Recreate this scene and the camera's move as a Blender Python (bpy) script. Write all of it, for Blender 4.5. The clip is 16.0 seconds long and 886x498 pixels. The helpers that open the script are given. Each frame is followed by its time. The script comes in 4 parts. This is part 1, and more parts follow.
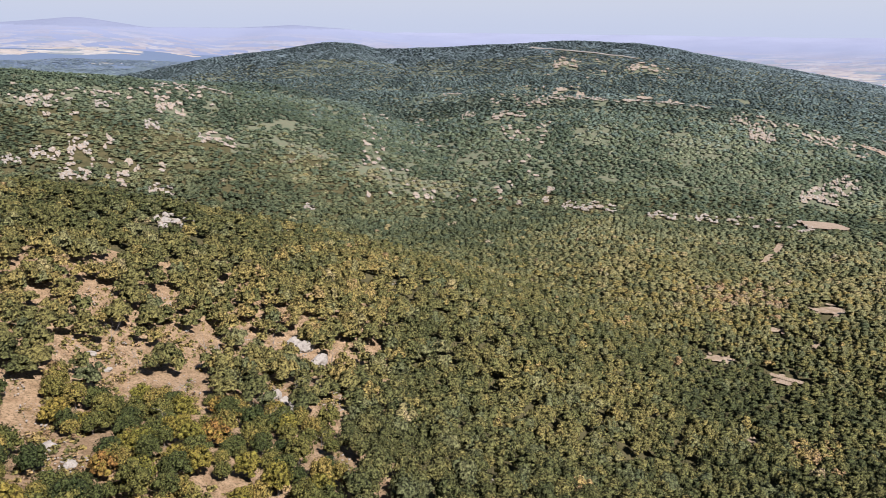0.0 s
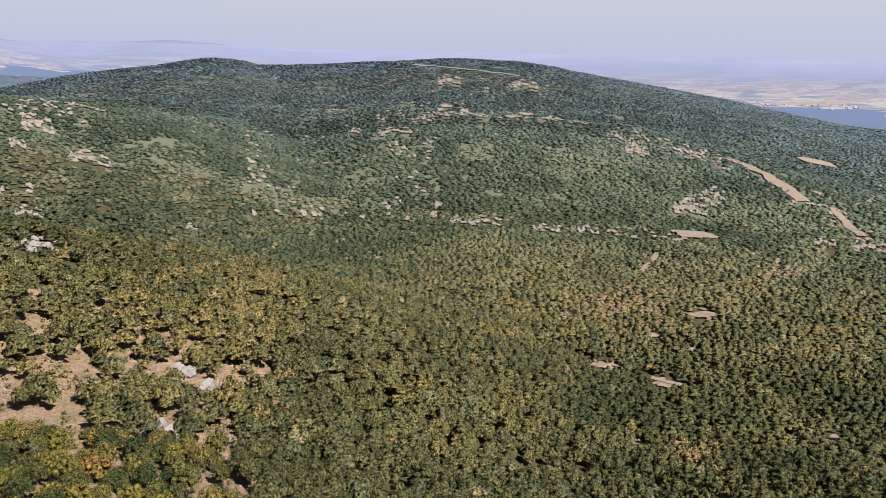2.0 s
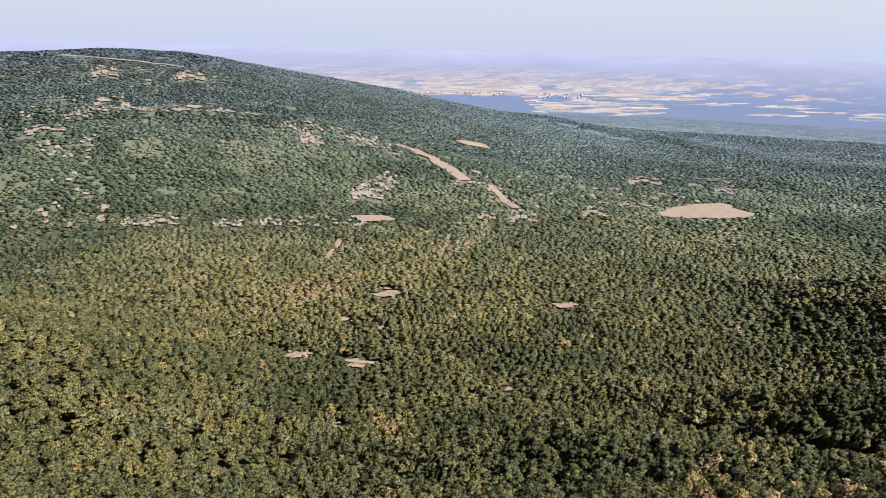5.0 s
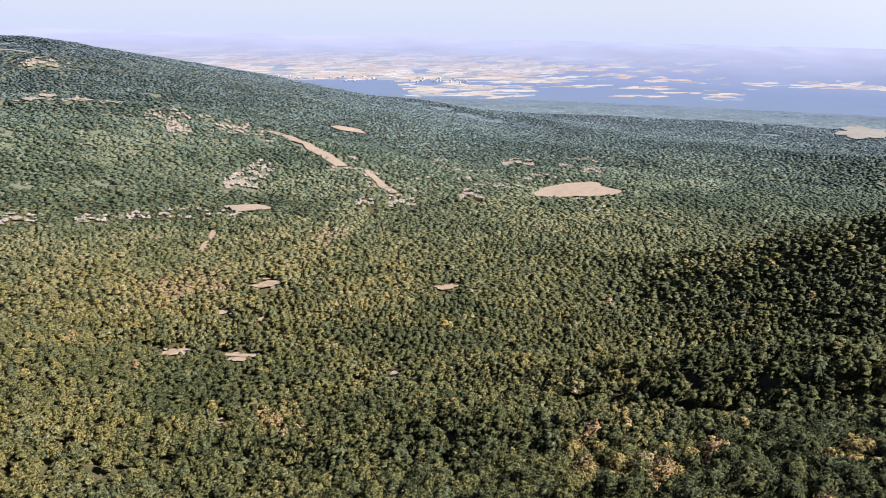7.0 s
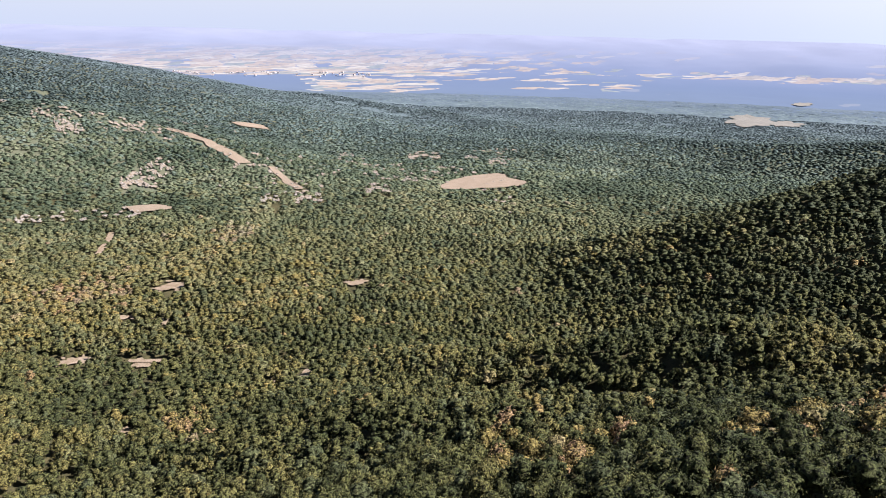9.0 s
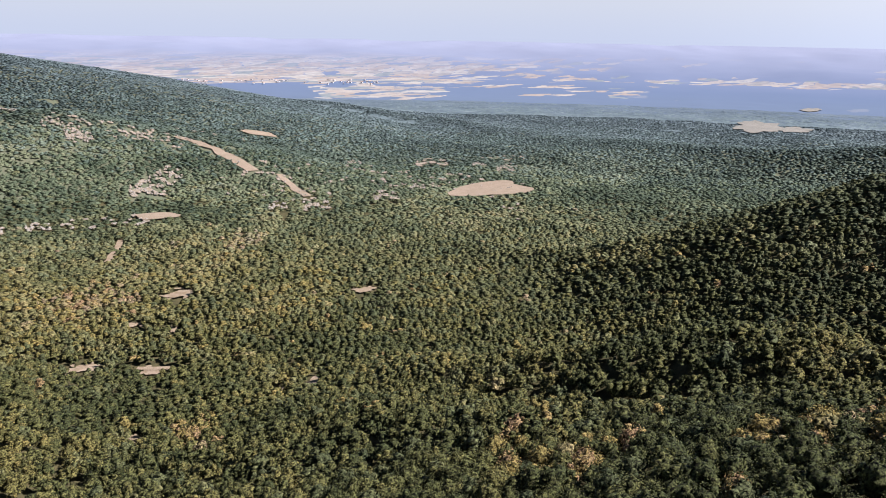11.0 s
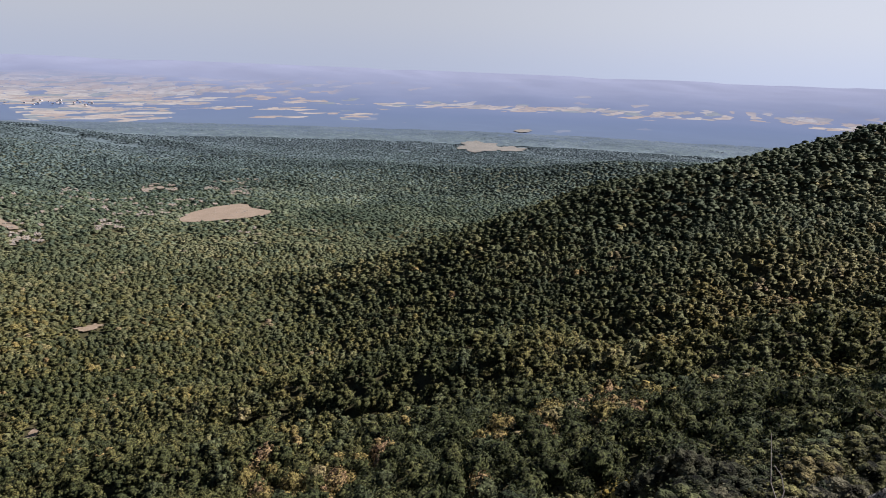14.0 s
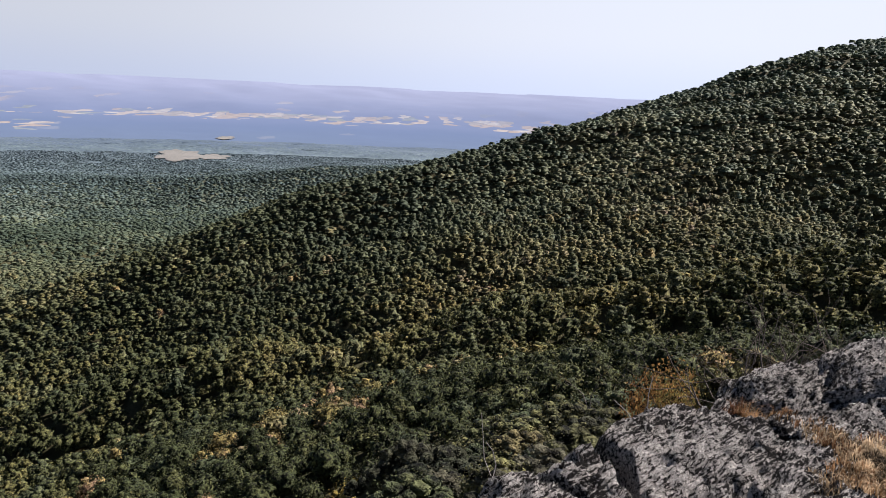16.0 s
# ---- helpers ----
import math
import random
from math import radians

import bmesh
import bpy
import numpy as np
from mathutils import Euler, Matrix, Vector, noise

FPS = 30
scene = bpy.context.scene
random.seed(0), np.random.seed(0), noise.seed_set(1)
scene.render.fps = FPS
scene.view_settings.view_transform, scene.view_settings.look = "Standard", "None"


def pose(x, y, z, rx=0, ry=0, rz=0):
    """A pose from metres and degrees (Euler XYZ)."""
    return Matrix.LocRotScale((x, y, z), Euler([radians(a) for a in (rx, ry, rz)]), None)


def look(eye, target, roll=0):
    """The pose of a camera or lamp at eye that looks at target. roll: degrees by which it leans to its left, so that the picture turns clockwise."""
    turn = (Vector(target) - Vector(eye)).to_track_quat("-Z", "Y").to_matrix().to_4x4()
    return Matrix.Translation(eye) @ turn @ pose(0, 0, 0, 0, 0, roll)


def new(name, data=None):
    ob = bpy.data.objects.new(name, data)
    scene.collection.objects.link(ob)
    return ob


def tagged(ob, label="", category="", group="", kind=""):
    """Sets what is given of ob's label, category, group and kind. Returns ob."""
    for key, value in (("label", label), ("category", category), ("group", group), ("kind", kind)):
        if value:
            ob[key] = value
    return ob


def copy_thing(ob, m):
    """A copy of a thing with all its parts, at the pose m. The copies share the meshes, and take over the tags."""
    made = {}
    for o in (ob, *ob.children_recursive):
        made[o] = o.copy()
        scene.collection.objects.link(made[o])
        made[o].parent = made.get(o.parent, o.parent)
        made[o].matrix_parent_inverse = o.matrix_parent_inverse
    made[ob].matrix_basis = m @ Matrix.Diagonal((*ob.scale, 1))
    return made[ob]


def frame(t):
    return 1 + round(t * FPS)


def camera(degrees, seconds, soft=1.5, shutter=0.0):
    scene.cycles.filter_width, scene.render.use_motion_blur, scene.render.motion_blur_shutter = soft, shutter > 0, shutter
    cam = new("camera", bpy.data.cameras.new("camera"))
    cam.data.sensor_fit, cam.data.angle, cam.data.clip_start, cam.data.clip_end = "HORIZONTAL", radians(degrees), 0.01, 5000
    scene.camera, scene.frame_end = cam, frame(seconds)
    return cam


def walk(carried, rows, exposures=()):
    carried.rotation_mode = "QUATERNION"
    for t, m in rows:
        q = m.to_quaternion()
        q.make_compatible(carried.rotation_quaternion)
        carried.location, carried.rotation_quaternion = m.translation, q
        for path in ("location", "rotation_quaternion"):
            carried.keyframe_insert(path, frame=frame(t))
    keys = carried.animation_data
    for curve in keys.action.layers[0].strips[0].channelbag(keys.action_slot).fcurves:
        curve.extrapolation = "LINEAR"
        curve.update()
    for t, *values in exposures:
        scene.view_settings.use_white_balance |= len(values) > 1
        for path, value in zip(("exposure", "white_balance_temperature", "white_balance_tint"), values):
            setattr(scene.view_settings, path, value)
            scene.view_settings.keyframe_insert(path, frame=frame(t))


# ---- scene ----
# ---------------------------------------------------------------- camera
EYE = 230.0          # the eye's height over the datum; heights below are given relative to the eye
cam = camera(57.95, 16.0, soft=0.5)
ROWS = [
    (0, 74.74, -0.65, 0.18),
    (0.5, 74.74, -0.94, -2.02),
    (1, 75.35, -0.74, -2.47),
    (1.5, 75.57, -1.15, -5.40),
    (2, 76.01, -1.18, -7.85),
    (2.5, 76.02, -2.12, -11.12),
    (3, 76.24, -2.06, -15.68),
    (3.5, 76.15, -1.70, -20.62),
    (4, 76.26, -1.52, -23.01),
    (4.5, 76.32, -1.73, -26.47),
    (5, 75.91, -1.52, -30.74),
    (5.2, 75.44, -0.97, -32.63),
    (7.3, 74.89, -1.24, -40.51),
    (7.5, 74.65, -1.03, -41.49),
    (8, 74.46, -1.40, -45.79),
    (10.5, 75.15, -1.14, -46.49),
    (11, 75.27, -1.01, -45.91),
    (11.5, 75.37, -1.11, -46.28),
    (12, 75.07, -1.31, -47.14),
    (12.5, 75.18, -1.73, -48.83),
    (13, 75.95, -2.57, -54.11),
    (13.5, 77.05, -2.51, -59.32),
    (14, 77.33, -2.27, -64.59),
    (14.5, 77.55, -1.31, -72.46),
    (15, 77.74, -1.71, -77.11),
    (15.5, 78.62, -1.91, -81.87),
    (16, 78.64, -2.65, -85.36),
]
EXPOSURES = [(0, 1.17), (2.5, 1.0), (4, 1.05), (5, 1.26), (8, 1.44), (10.5, 1.30), (11.5, 1.20), (12.5, 1.12), (13.2, 1.05), (14.0, 0.84), (14.6, 0.80), (15, 0.90), (15.5, 1.00), (16, 1.12)]
walk(cam, [(t, pose(0, 0, EYE, rx, ry, rz)) for t, rx, ry, rz in ROWS], EXPOSURES)

# ---------------------------------------------------------------- world and sun
SUN_AZ, SUN_EL = 137.0, 49.0      # bearing clockwise from the first view, height in degrees
world = bpy.data.worlds.new("sky")
scene.world = world
world.use_nodes = True
wt = world.node_tree
sky = wt.nodes.new("ShaderNodeTexSky")
sky.sky_type = "NISHITA"
sky.sun_disc = False
sky.sun_elevation = radians(SUN_EL)
sky.sun_rotation = radians(SUN_AZ)
sky.altitude = 300
sky.air_density, sky.dust_density, sky.ozone_density = 1.0, 0.3, 3.0
tint = wt.nodes.new("ShaderNodeMix")          # a hazy late-summer sky: pale and even near the horizon, the clear sky overhead
tint.data_type, tint.blend_type = "RGBA", "MULTIPLY"
tint.inputs[0].default_value = 1.0
tint.inputs[7].default_value = (0.26, 0.285, 0.33, 1)
wt.links.new(sky.outputs[0], tint.inputs[6])
coords = wt.nodes.new("ShaderNodeTexCoord")
height = wt.nodes.new("ShaderNodeSeparateXYZ")
wt.links.new(coords.outputs["Generated"], height.inputs[0])
veil = wt.nodes.new("ShaderNodeMapRange")
veil.inputs[1].default_value, veil.inputs[2].default_value, veil.inputs[3].default_value, veil.inputs[4].default_value = 0.12, 0.34, 1.0, 0.0
wt.links.new(height.outputs["Z"], veil.inputs[0])
low = wt.nodes.new("ShaderNodeMapRange")      # the lavender band along the horizon, paler higher up
low.interpolation_type = "SMOOTHSTEP"
low.inputs[1].default_value, low.inputs[2].default_value = -0.02, 0.075
wt.links.new(height.outputs["Z"], low.inputs[0])
band = wt.nodes.new("ShaderNodeMix")
band.data_type = "RGBA"
band.inputs[6].default_value, band.inputs[7].default_value = (2.46, 2.74, 3.62, 1), (2.88, 3.03, 3.50, 1)
wt.links.new(low.outputs[0], band.inputs[0])
towards = wt.nodes.new("ShaderNodeVectorMath")   # the haze is brighter under the sun
towards.operation = "DOT_PRODUCT"
towards.inputs[1].default_value = (math.sin(radians(SUN_AZ)), math.cos(radians(SUN_AZ)), 0)
wt.links.new(coords.outputs["Generated"], towards.inputs[0])
glare = wt.nodes.new("ShaderNodeMapRange")
glare.interpolation_type = "SMOOTHERSTEP"
glare.inputs[1].default_value, glare.inputs[2].default_value, glare.inputs[3].default_value, glare.inputs[4].default_value = 0.05, 1.0, 1.0, 1.36
wt.links.new(towards.outputs["Value"], glare.inputs[0])
bright = wt.nodes.new("ShaderNodeVectorMath")
bright.operation = "SCALE"
wt.links.new(band.outputs[2], bright.inputs[0])
wt.links.new(glare.outputs[0], bright.inputs["Scale"])
haze = wt.nodes.new("ShaderNodeMix")
haze.data_type = "RGBA"
wt.links.new(bright.outputs[0], haze.inputs[7])
wt.links.new(veil.outputs[0], haze.inputs[0])
wt.links.new(tint.outputs[2], haze.inputs[6])
wt.links.new(haze.outputs[2], wt.nodes["Background"].inputs[0])
wt.nodes["Background"].inputs[1].default_value = 0.10
sun_data = bpy.data.lights.new("sun", "SUN")
sun_data.energy, sun_data.angle, sun_data.color = 5.0, radians(0.6), (1.0, 0.94, 0.95)
sun = new("sun", sun_data)
a, e = radians(SUN_AZ), radians(SUN_EL)
sun.matrix_world = look((0, 0, 600), Vector((0, 0, 600)) - Vector((math.sin(a) * math.cos(e), math.cos(a) * math.cos(e), math.sin(e))))


# ---------------------------------------------------------------- numbers: noise and relief
rng = np.random.default_rng(7)
LATTICE = np.random.default_rng(3).random((256, 256))


def value_noise(x, y):
    xi, yi = np.floor(x).astype(int), np.floor(y).astype(int)
    fx, fy = x - xi, y - yi
    fx, fy = fx * fx * (3 - 2 * fx), fy * fy * (3 - 2 * fy)
    g = lambda i, j: LATTICE[(xi + i) % 256, (yi + j) % 256]
    return (g(0, 0) * (1 - fx) + g(1, 0) * fx) * (1 - fy) + (g(0, 1) * (1 - fx) + g(1, 1) * fx) * fy


def fbm(x, y, size, octaves=4):
    """Smooth noise, about -1 to 1, with features of that many metres."""
    total, amp, norm = 0.0, 1.0, 0.0
    for i in range(octaves):
        total = total + amp * (value_noise(x / size + 17.3 * i, y / size - 9.1 * i) * 2 - 1)
        norm, amp, size = norm + amp, amp * 0.5, size * 0.5
    return total / norm * 1.4


def bearing(az, r):
    return r * math.sin(radians(az)), r * math.cos(radians(az))


# the hillside under the eye, the valley floor and the plain, bent up to meet the horizon in the camera's view:
# distance, height
FLOOR_R = [0, 1.5, 6, 14, 30, 60, 110, 170, 250, 350, 550, 720, 1000, 1800, 2600, 3400, 4300, 4950]
FLOOR_Z = [-2.6, -3.2, -8, -16, -29, -54, -84, -114, -133, -143, -147, -150, -155, -168, -166, -150, -72, -6]
# ridges as lines of (bearing, distance, height) with the slope of their flanks and the roundness of their crests
RIDGES = [
    ("near_lobe", 0.42, 22, [(-62, 95, -44), (-28, 125, -67), (-22, 168, -76), (-12, 205, -97)]),
    ("left_spur", 0.36, 20, [(-62, 250, -14), (-29, 300, -53), (-24, 320, -67), (-18, 352, -88), (-11.7, 430, -116), (-6, 520, -142)]),
    ("left_hill", 0.30, 50, [(-60, 900, -10), (-28.5, 900, -41), (-19, 950, -55), (-14, 1050, -63), (-9, 1080, -88)]),
    ("middle_hill", 0.21, 40, [(-4, 1230, -90), (3, 1150, -82), (8.4, 1080, -77), (14.2, 1080, -84), (19.7, 1080, -93), (29, 1000, -123), (38, 950, -146)]),
    ("back_hill", 0.17, 30, [(-15, 1850, -84), (-11, 1780, -48), (-8.1, 1720, -26), (-5.8, 1710, -38), (-3.5, 1700, -36), (2.8, 1700, -25), (9, 1700, -15), (12.4, 1700, -16), (14.3, 1710, -39), (19.4, 1730, -67), (28.4, 1750, -108), (36, 1750, -126), (47, 1600, -160)]),
    ("right_ridge", 0.50, 16, [(50, 545, -146), (56, 520, -136), (66.6, 490, -101), (72.4, 480, -79), (78.2, 480, -59), (88.2, 500, -40), (91.5, 510, -32), (96, 518, -26), (100, 522, -19), (103, 522, -17), (108, 515, -21), (114, 505, -29), (135, 480, -50)]),
    ("upper_ridge", 0.36, 14, [(93, 640, -60), (99, 622, -22), (105, 640, -2), (109, 650, 20), (113.4, 665, 47), (135, 720, 134)]),
    ("upper_shelf", 0.60, 6, [(97.5, 575, -17), (103, 580, -6), (108, 575, -6), (114, 565, -9), (135, 540, -20)]),
    ("right_fold", 0.50, 12, [(37, 300, -138), (47, 280, -118), (55.6, 250, -103), (67.5, 235, -88), (76.7, 225, -77), (92.9, 220, -61), (102.7, 220, -51), (116, 220, -38), (135, 240, -15)]),
    ("right_shoulder", 0.40, 10, [(38, 215, -112), (46, 190, -97), (56, 165, -87), (70, 150, -75), (87, 140, -62), (99.4, 130, -49), (115, 110, -33), (140, 80, -12)]),
    ("ledge_slope", 0.85, 5, [(97, 6, -4.4), (96, 15, -8.0), (93, 30, -16), (90, 60, -32), (88, 100, -53)]),
    ("ledge_back", 0.9, 3, [(118, 8, -3.9), (112, 14, -5.4), (113, 25, -8.8), (115, 60, -19.5), (115, 110, -35)]),
    ("east_rise", 0.15, 60, [(60, 1300, -158), (70, 1200, -143), (79.8, 1200, -122), (92, 1200, -108), (125, 1200, -60)]),
    ("far_left_woods", 0.10, 80, [(-60, 2600, -50), (-28.4, 2600, -58), (-23.6, 2600, -54), (-17, 2600, -76), (-11, 2600, -92)]),
]
# wooded scarps: line of (bearing, distance), height of the step, how far back the ground falls in with the slope again
SCARPS = [([(90.5, 505), (96, 500), (104, 494), (110.5, 490), (120, 500)], 6.0, 40), ([(103, 592), (108, 585), (114, 578), (122, 570)], 9.0, 40),
          ([(98, 545), (104, 548), (110, 540), (116, 530)], 6.0, 25), ([(56, 226), (66, 216), (76, 207), (90, 202), (104, 198)], 2.5, 30), ([(78, 330), (88, 322), (98, 318), (112, 310)], 6.0, 30)]
MOUNTAINS = [("far_mountain", 0.16, 60, [(-60, 4600, 10), (-28.2, 4600, 22), (-24.1, 4600, 52), (-20.8, 4600, 4), (-14, 4600, 8), (-10.4, 4600, 26), (-7.3, 4600, 10), (-3, 4600, -20)])]


def ridge_height(x, y, slope, roundness, line):
    best = np.full(x.shape, -1e4)
    for (a0, r0, z0), (a1, r1, z1) in zip(line, line[1:]):
        p, q = np.array(bearing(a0, r0)), np.array(bearing(a1, r1))
        d = q - p
        s = np.clip(((x - p[0]) * d[0] + (y - p[1]) * d[1]) / (d @ d), 0, 1)
        dist = np.hypot(x - p[0] - s * d[0], y - p[1] - s * d[1])
        best = np.maximum(best, z0 + s * (z1 - z0) - slope * (np.sqrt(dist * dist + roundness ** 2) - roundness))
    return best


def relief(x, y):
    """Height of the ground at x, y."""
    x, y = np.asarray(x, float), np.asarray(y, float)
    r = np.hypot(x, y)
    wob = 1 + 0.03 * fbm(x, y, 400)
    z = np.interp(r * wob, FLOOR_R, FLOOR_Z)
    soft = 1.2 + r * 0.003
    top = z
    stack = [z]
    for _, slope, roundness, line in RIDGES + MOUNTAINS:
        stack.append(ridge_height(x, y, slope, roundness, line))
    stack = np.array(stack)
    top = stack.max(axis=0)
    z = top + soft * np.log(np.exp((stack - top) / soft).sum(axis=0)) - soft * 0.35
    rough = np.clip((r - 20) / 200, 0, 1) * np.clip((3200 - r) / 1200, 0, 1)
    z = z + rough * (4.0 * fbm(x, y, 160) + 1.2 * fbm(x + 500, y, 45))
    az = np.degrees(np.arctan2(x, y))
    gully = np.clip((az - 52) / 12, 0, 1) * np.clip((r - 170) / 60, 0, 1) * np.clip((470 - r) / 50, 0, 1)
    z = z + gully * 9.0 * fbm(x + 60, y - 40, 75, 2)
    for line, tall, back in SCARPS:
        u = r - np.interp(az, [p[0] for p in line], [p[1] for p in line]) + 6 * fbm(x, y, 40, 2)
        ends = np.clip((az - line[0][0]) / 2, 0, 1) * np.clip((line[-1][0] - az) / 2, 0, 1)
        z = z + ends * tall / (1 + np.exp(-np.clip(u / 3.5, -30, 30))) * np.exp(-np.maximum(u, 0) / back)
    return z + EYE


# ---------------------------------------------------------------- materials
def nodes_of(name):
    m = bpy.data.materials.new(name)
    m.use_nodes = True
    return m, m.node_tree.nodes, m.node_tree.links


def ramp(nodes, stops):
    n = nodes.new("ShaderNodeValToRGB")
    while len(n.color_ramp.elements) < len(stops):
        n.color_ramp.elements.new(0.5)
    for el, (p, c) in zip(n.color_ramp.elements, stops):
        el.position, el.color = p, (*c, 1)
    return n


def noise_node(nodes, links, scale, detail=4, coords=None, rough=0.55):
    n = nodes.new("ShaderNodeTexNoise")
    n.inputs["Scale"].default_value, n.inputs["Detail"].default_value, n.inputs["Roughness"].default_value = scale, detail, rough
    if coords:
        links.new(coords, n.inputs["Vector"])
    return n


def mix_node(nodes, links, kind, fac, one, two):
    n = nodes.new("ShaderNodeMix")
    n.data_type, n.blend_type = "RGBA", kind
    for sock, v in ((n.inputs[0], fac), (n.inputs[6], one), (n.inputs[7], two)):
        if isinstance(v, (int, float)):
            sock.default_value = v
        elif isinstance(v, tuple):
            sock.default_value = (*v, 1)
        else:
            links.new(v, sock)
    return n.outputs[2]


def foliage(name, stops, through_light=0.3, grain=1.4, source="tone", mottle=(0.12, 1.8), relief_share=1.0):
    """Leaves: a ramp of leaf colours picked tree by tree, with mottling inside each crown, and some light passing through."""
    m, n, l = nodes_of(name)
    b = n["Principled BSDF"]
    geo = n.new("ShaderNodeNewGeometry")
    if source == "tone":
        src = n.new("ShaderNodeAttribute")
        src.attribute_name = "tone"
        pick = src.outputs["Fac"]
    else:
        src = n.new("ShaderNodeObjectInfo")
        pick = src.outputs["Random"]
    shift = n.new("ShaderNodeMath")
    shift.operation = "MULTIPLY_ADD"
    shift.inputs[1].default_value, shift.inputs[2].default_value = 0.26, -0.13
    l.new(geo.outputs["Random Per Island"], shift.inputs[0])
    add = n.new("ShaderNodeMath")
    add.operation = "ADD"
    l.new(pick, add.inputs[0])
    l.new(shift.outputs[0], add.inputs[1])
    col = ramp(n, stops)
    l.new(add.outputs[0], col.inputs[0])
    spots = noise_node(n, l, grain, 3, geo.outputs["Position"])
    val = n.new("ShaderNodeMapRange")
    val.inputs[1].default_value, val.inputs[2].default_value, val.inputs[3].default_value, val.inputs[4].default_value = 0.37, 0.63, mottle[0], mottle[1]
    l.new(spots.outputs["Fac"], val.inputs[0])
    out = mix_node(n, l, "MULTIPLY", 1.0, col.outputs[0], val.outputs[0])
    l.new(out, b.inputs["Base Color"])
    b.inputs["Roughness"].default_value = 0.7
    b.inputs["Specular IOR Level"].default_value = 0.1
    fine = noise_node(n, l, grain * 2.0, 3, geo.outputs["Position"], 0.7)
    bump = n.new("ShaderNodeBump")
    bump.inputs["Strength"].default_value, bump.inputs["Distance"].default_value = relief_share, 0.9 / max(grain, 1)
    l.new(fine.outputs["Fac"], bump.inputs["Height"])
    l.new(bump.outputs[0], b.inputs["Normal"])
    tr = n.new("ShaderNodeBsdfTranslucent")
    l.new(out, tr.inputs[0])
    mx = n.new("ShaderNodeMixShader")
    mx.inputs[0].default_value = through_light
    l.new(b.outputs[0], mx.inputs[1])
    l.new(tr.outputs[0], mx.inputs[2])
    l.new(mx.outputs[0], n["Material Output"].inputs[0])
    return m


def earth(name, one, two, three, size, bump=0.3, fine=8.0):
    """Bare ground, stone or stubble: three colours in two sizes of patches, with fine relief."""
    m, n, l = nodes_of(name)
    b = n["Principled BSDF"]
    geo = n.new("ShaderNodeNewGeometry")
    big = noise_node(n, l, 1 / size, 5, geo.outputs["Position"])
    small = noise_node(n, l, fine / size, 6, geo.outputs["Position"], 0.7)
    r1 = ramp(n, [(0.35, one), (0.65, two)])
    l.new(big.outputs["Fac"], r1.inputs[0])
    r2 = ramp(n, [(0.45, (0, 0, 0)), (0.68, (1, 1, 1))])
    l.new(small.outputs["Fac"], r2.inputs[0])
    l.new(mix_node(n, l, "MIX", r2.outputs[0], r1.outputs[0], three), b.inputs["Base Color"])
    b.inputs["Roughness"].default_value = 0.95
    b.inputs["Specular IOR Level"].default_value = 0.1
    bp = n.new("ShaderNodeBump")
    bp.inputs["Strength"].default_value, bp.inputs["Distance"].default_value = bump, size * 0.1
    l.new(small.outputs["Fac"], bp.inputs["Height"])
    l.new(bp.outputs[0], b.inputs["Normal"])
    return m


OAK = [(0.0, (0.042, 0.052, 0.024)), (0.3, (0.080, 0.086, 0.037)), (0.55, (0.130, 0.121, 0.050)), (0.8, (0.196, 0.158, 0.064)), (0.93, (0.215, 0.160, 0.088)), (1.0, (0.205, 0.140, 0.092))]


def hazed_leaves(k):
    """Oak leaves of the valley (k 0), blended to painted distance haze: paler, bluer, less mottled (k 1)."""
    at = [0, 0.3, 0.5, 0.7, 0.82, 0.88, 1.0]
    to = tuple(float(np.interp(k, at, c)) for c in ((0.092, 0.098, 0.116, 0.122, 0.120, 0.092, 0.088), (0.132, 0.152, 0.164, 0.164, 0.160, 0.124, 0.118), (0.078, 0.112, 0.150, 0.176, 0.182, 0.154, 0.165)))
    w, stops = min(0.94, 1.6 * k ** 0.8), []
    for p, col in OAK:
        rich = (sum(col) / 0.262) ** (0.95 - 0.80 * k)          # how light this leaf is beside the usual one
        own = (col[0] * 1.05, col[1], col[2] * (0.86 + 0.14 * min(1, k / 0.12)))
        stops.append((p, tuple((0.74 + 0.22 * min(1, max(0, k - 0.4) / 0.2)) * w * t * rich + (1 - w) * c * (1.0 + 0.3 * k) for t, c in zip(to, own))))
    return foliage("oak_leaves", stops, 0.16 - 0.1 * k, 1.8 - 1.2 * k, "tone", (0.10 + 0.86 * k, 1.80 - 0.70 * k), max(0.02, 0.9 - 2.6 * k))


HAZE_STEPS = [0.0, 0.08, 0.18, 0.30, 0.42, 0.54, 0.66, 0.78, 0.90, 1.0]
LEAF = [hazed_leaves(k) for k in HAZE_STEPS]


# how much haze colour goes into the leaves at each distance
def haze_by_distance(r):
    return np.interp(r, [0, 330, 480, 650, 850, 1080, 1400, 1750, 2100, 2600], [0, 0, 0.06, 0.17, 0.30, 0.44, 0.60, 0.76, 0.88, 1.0])


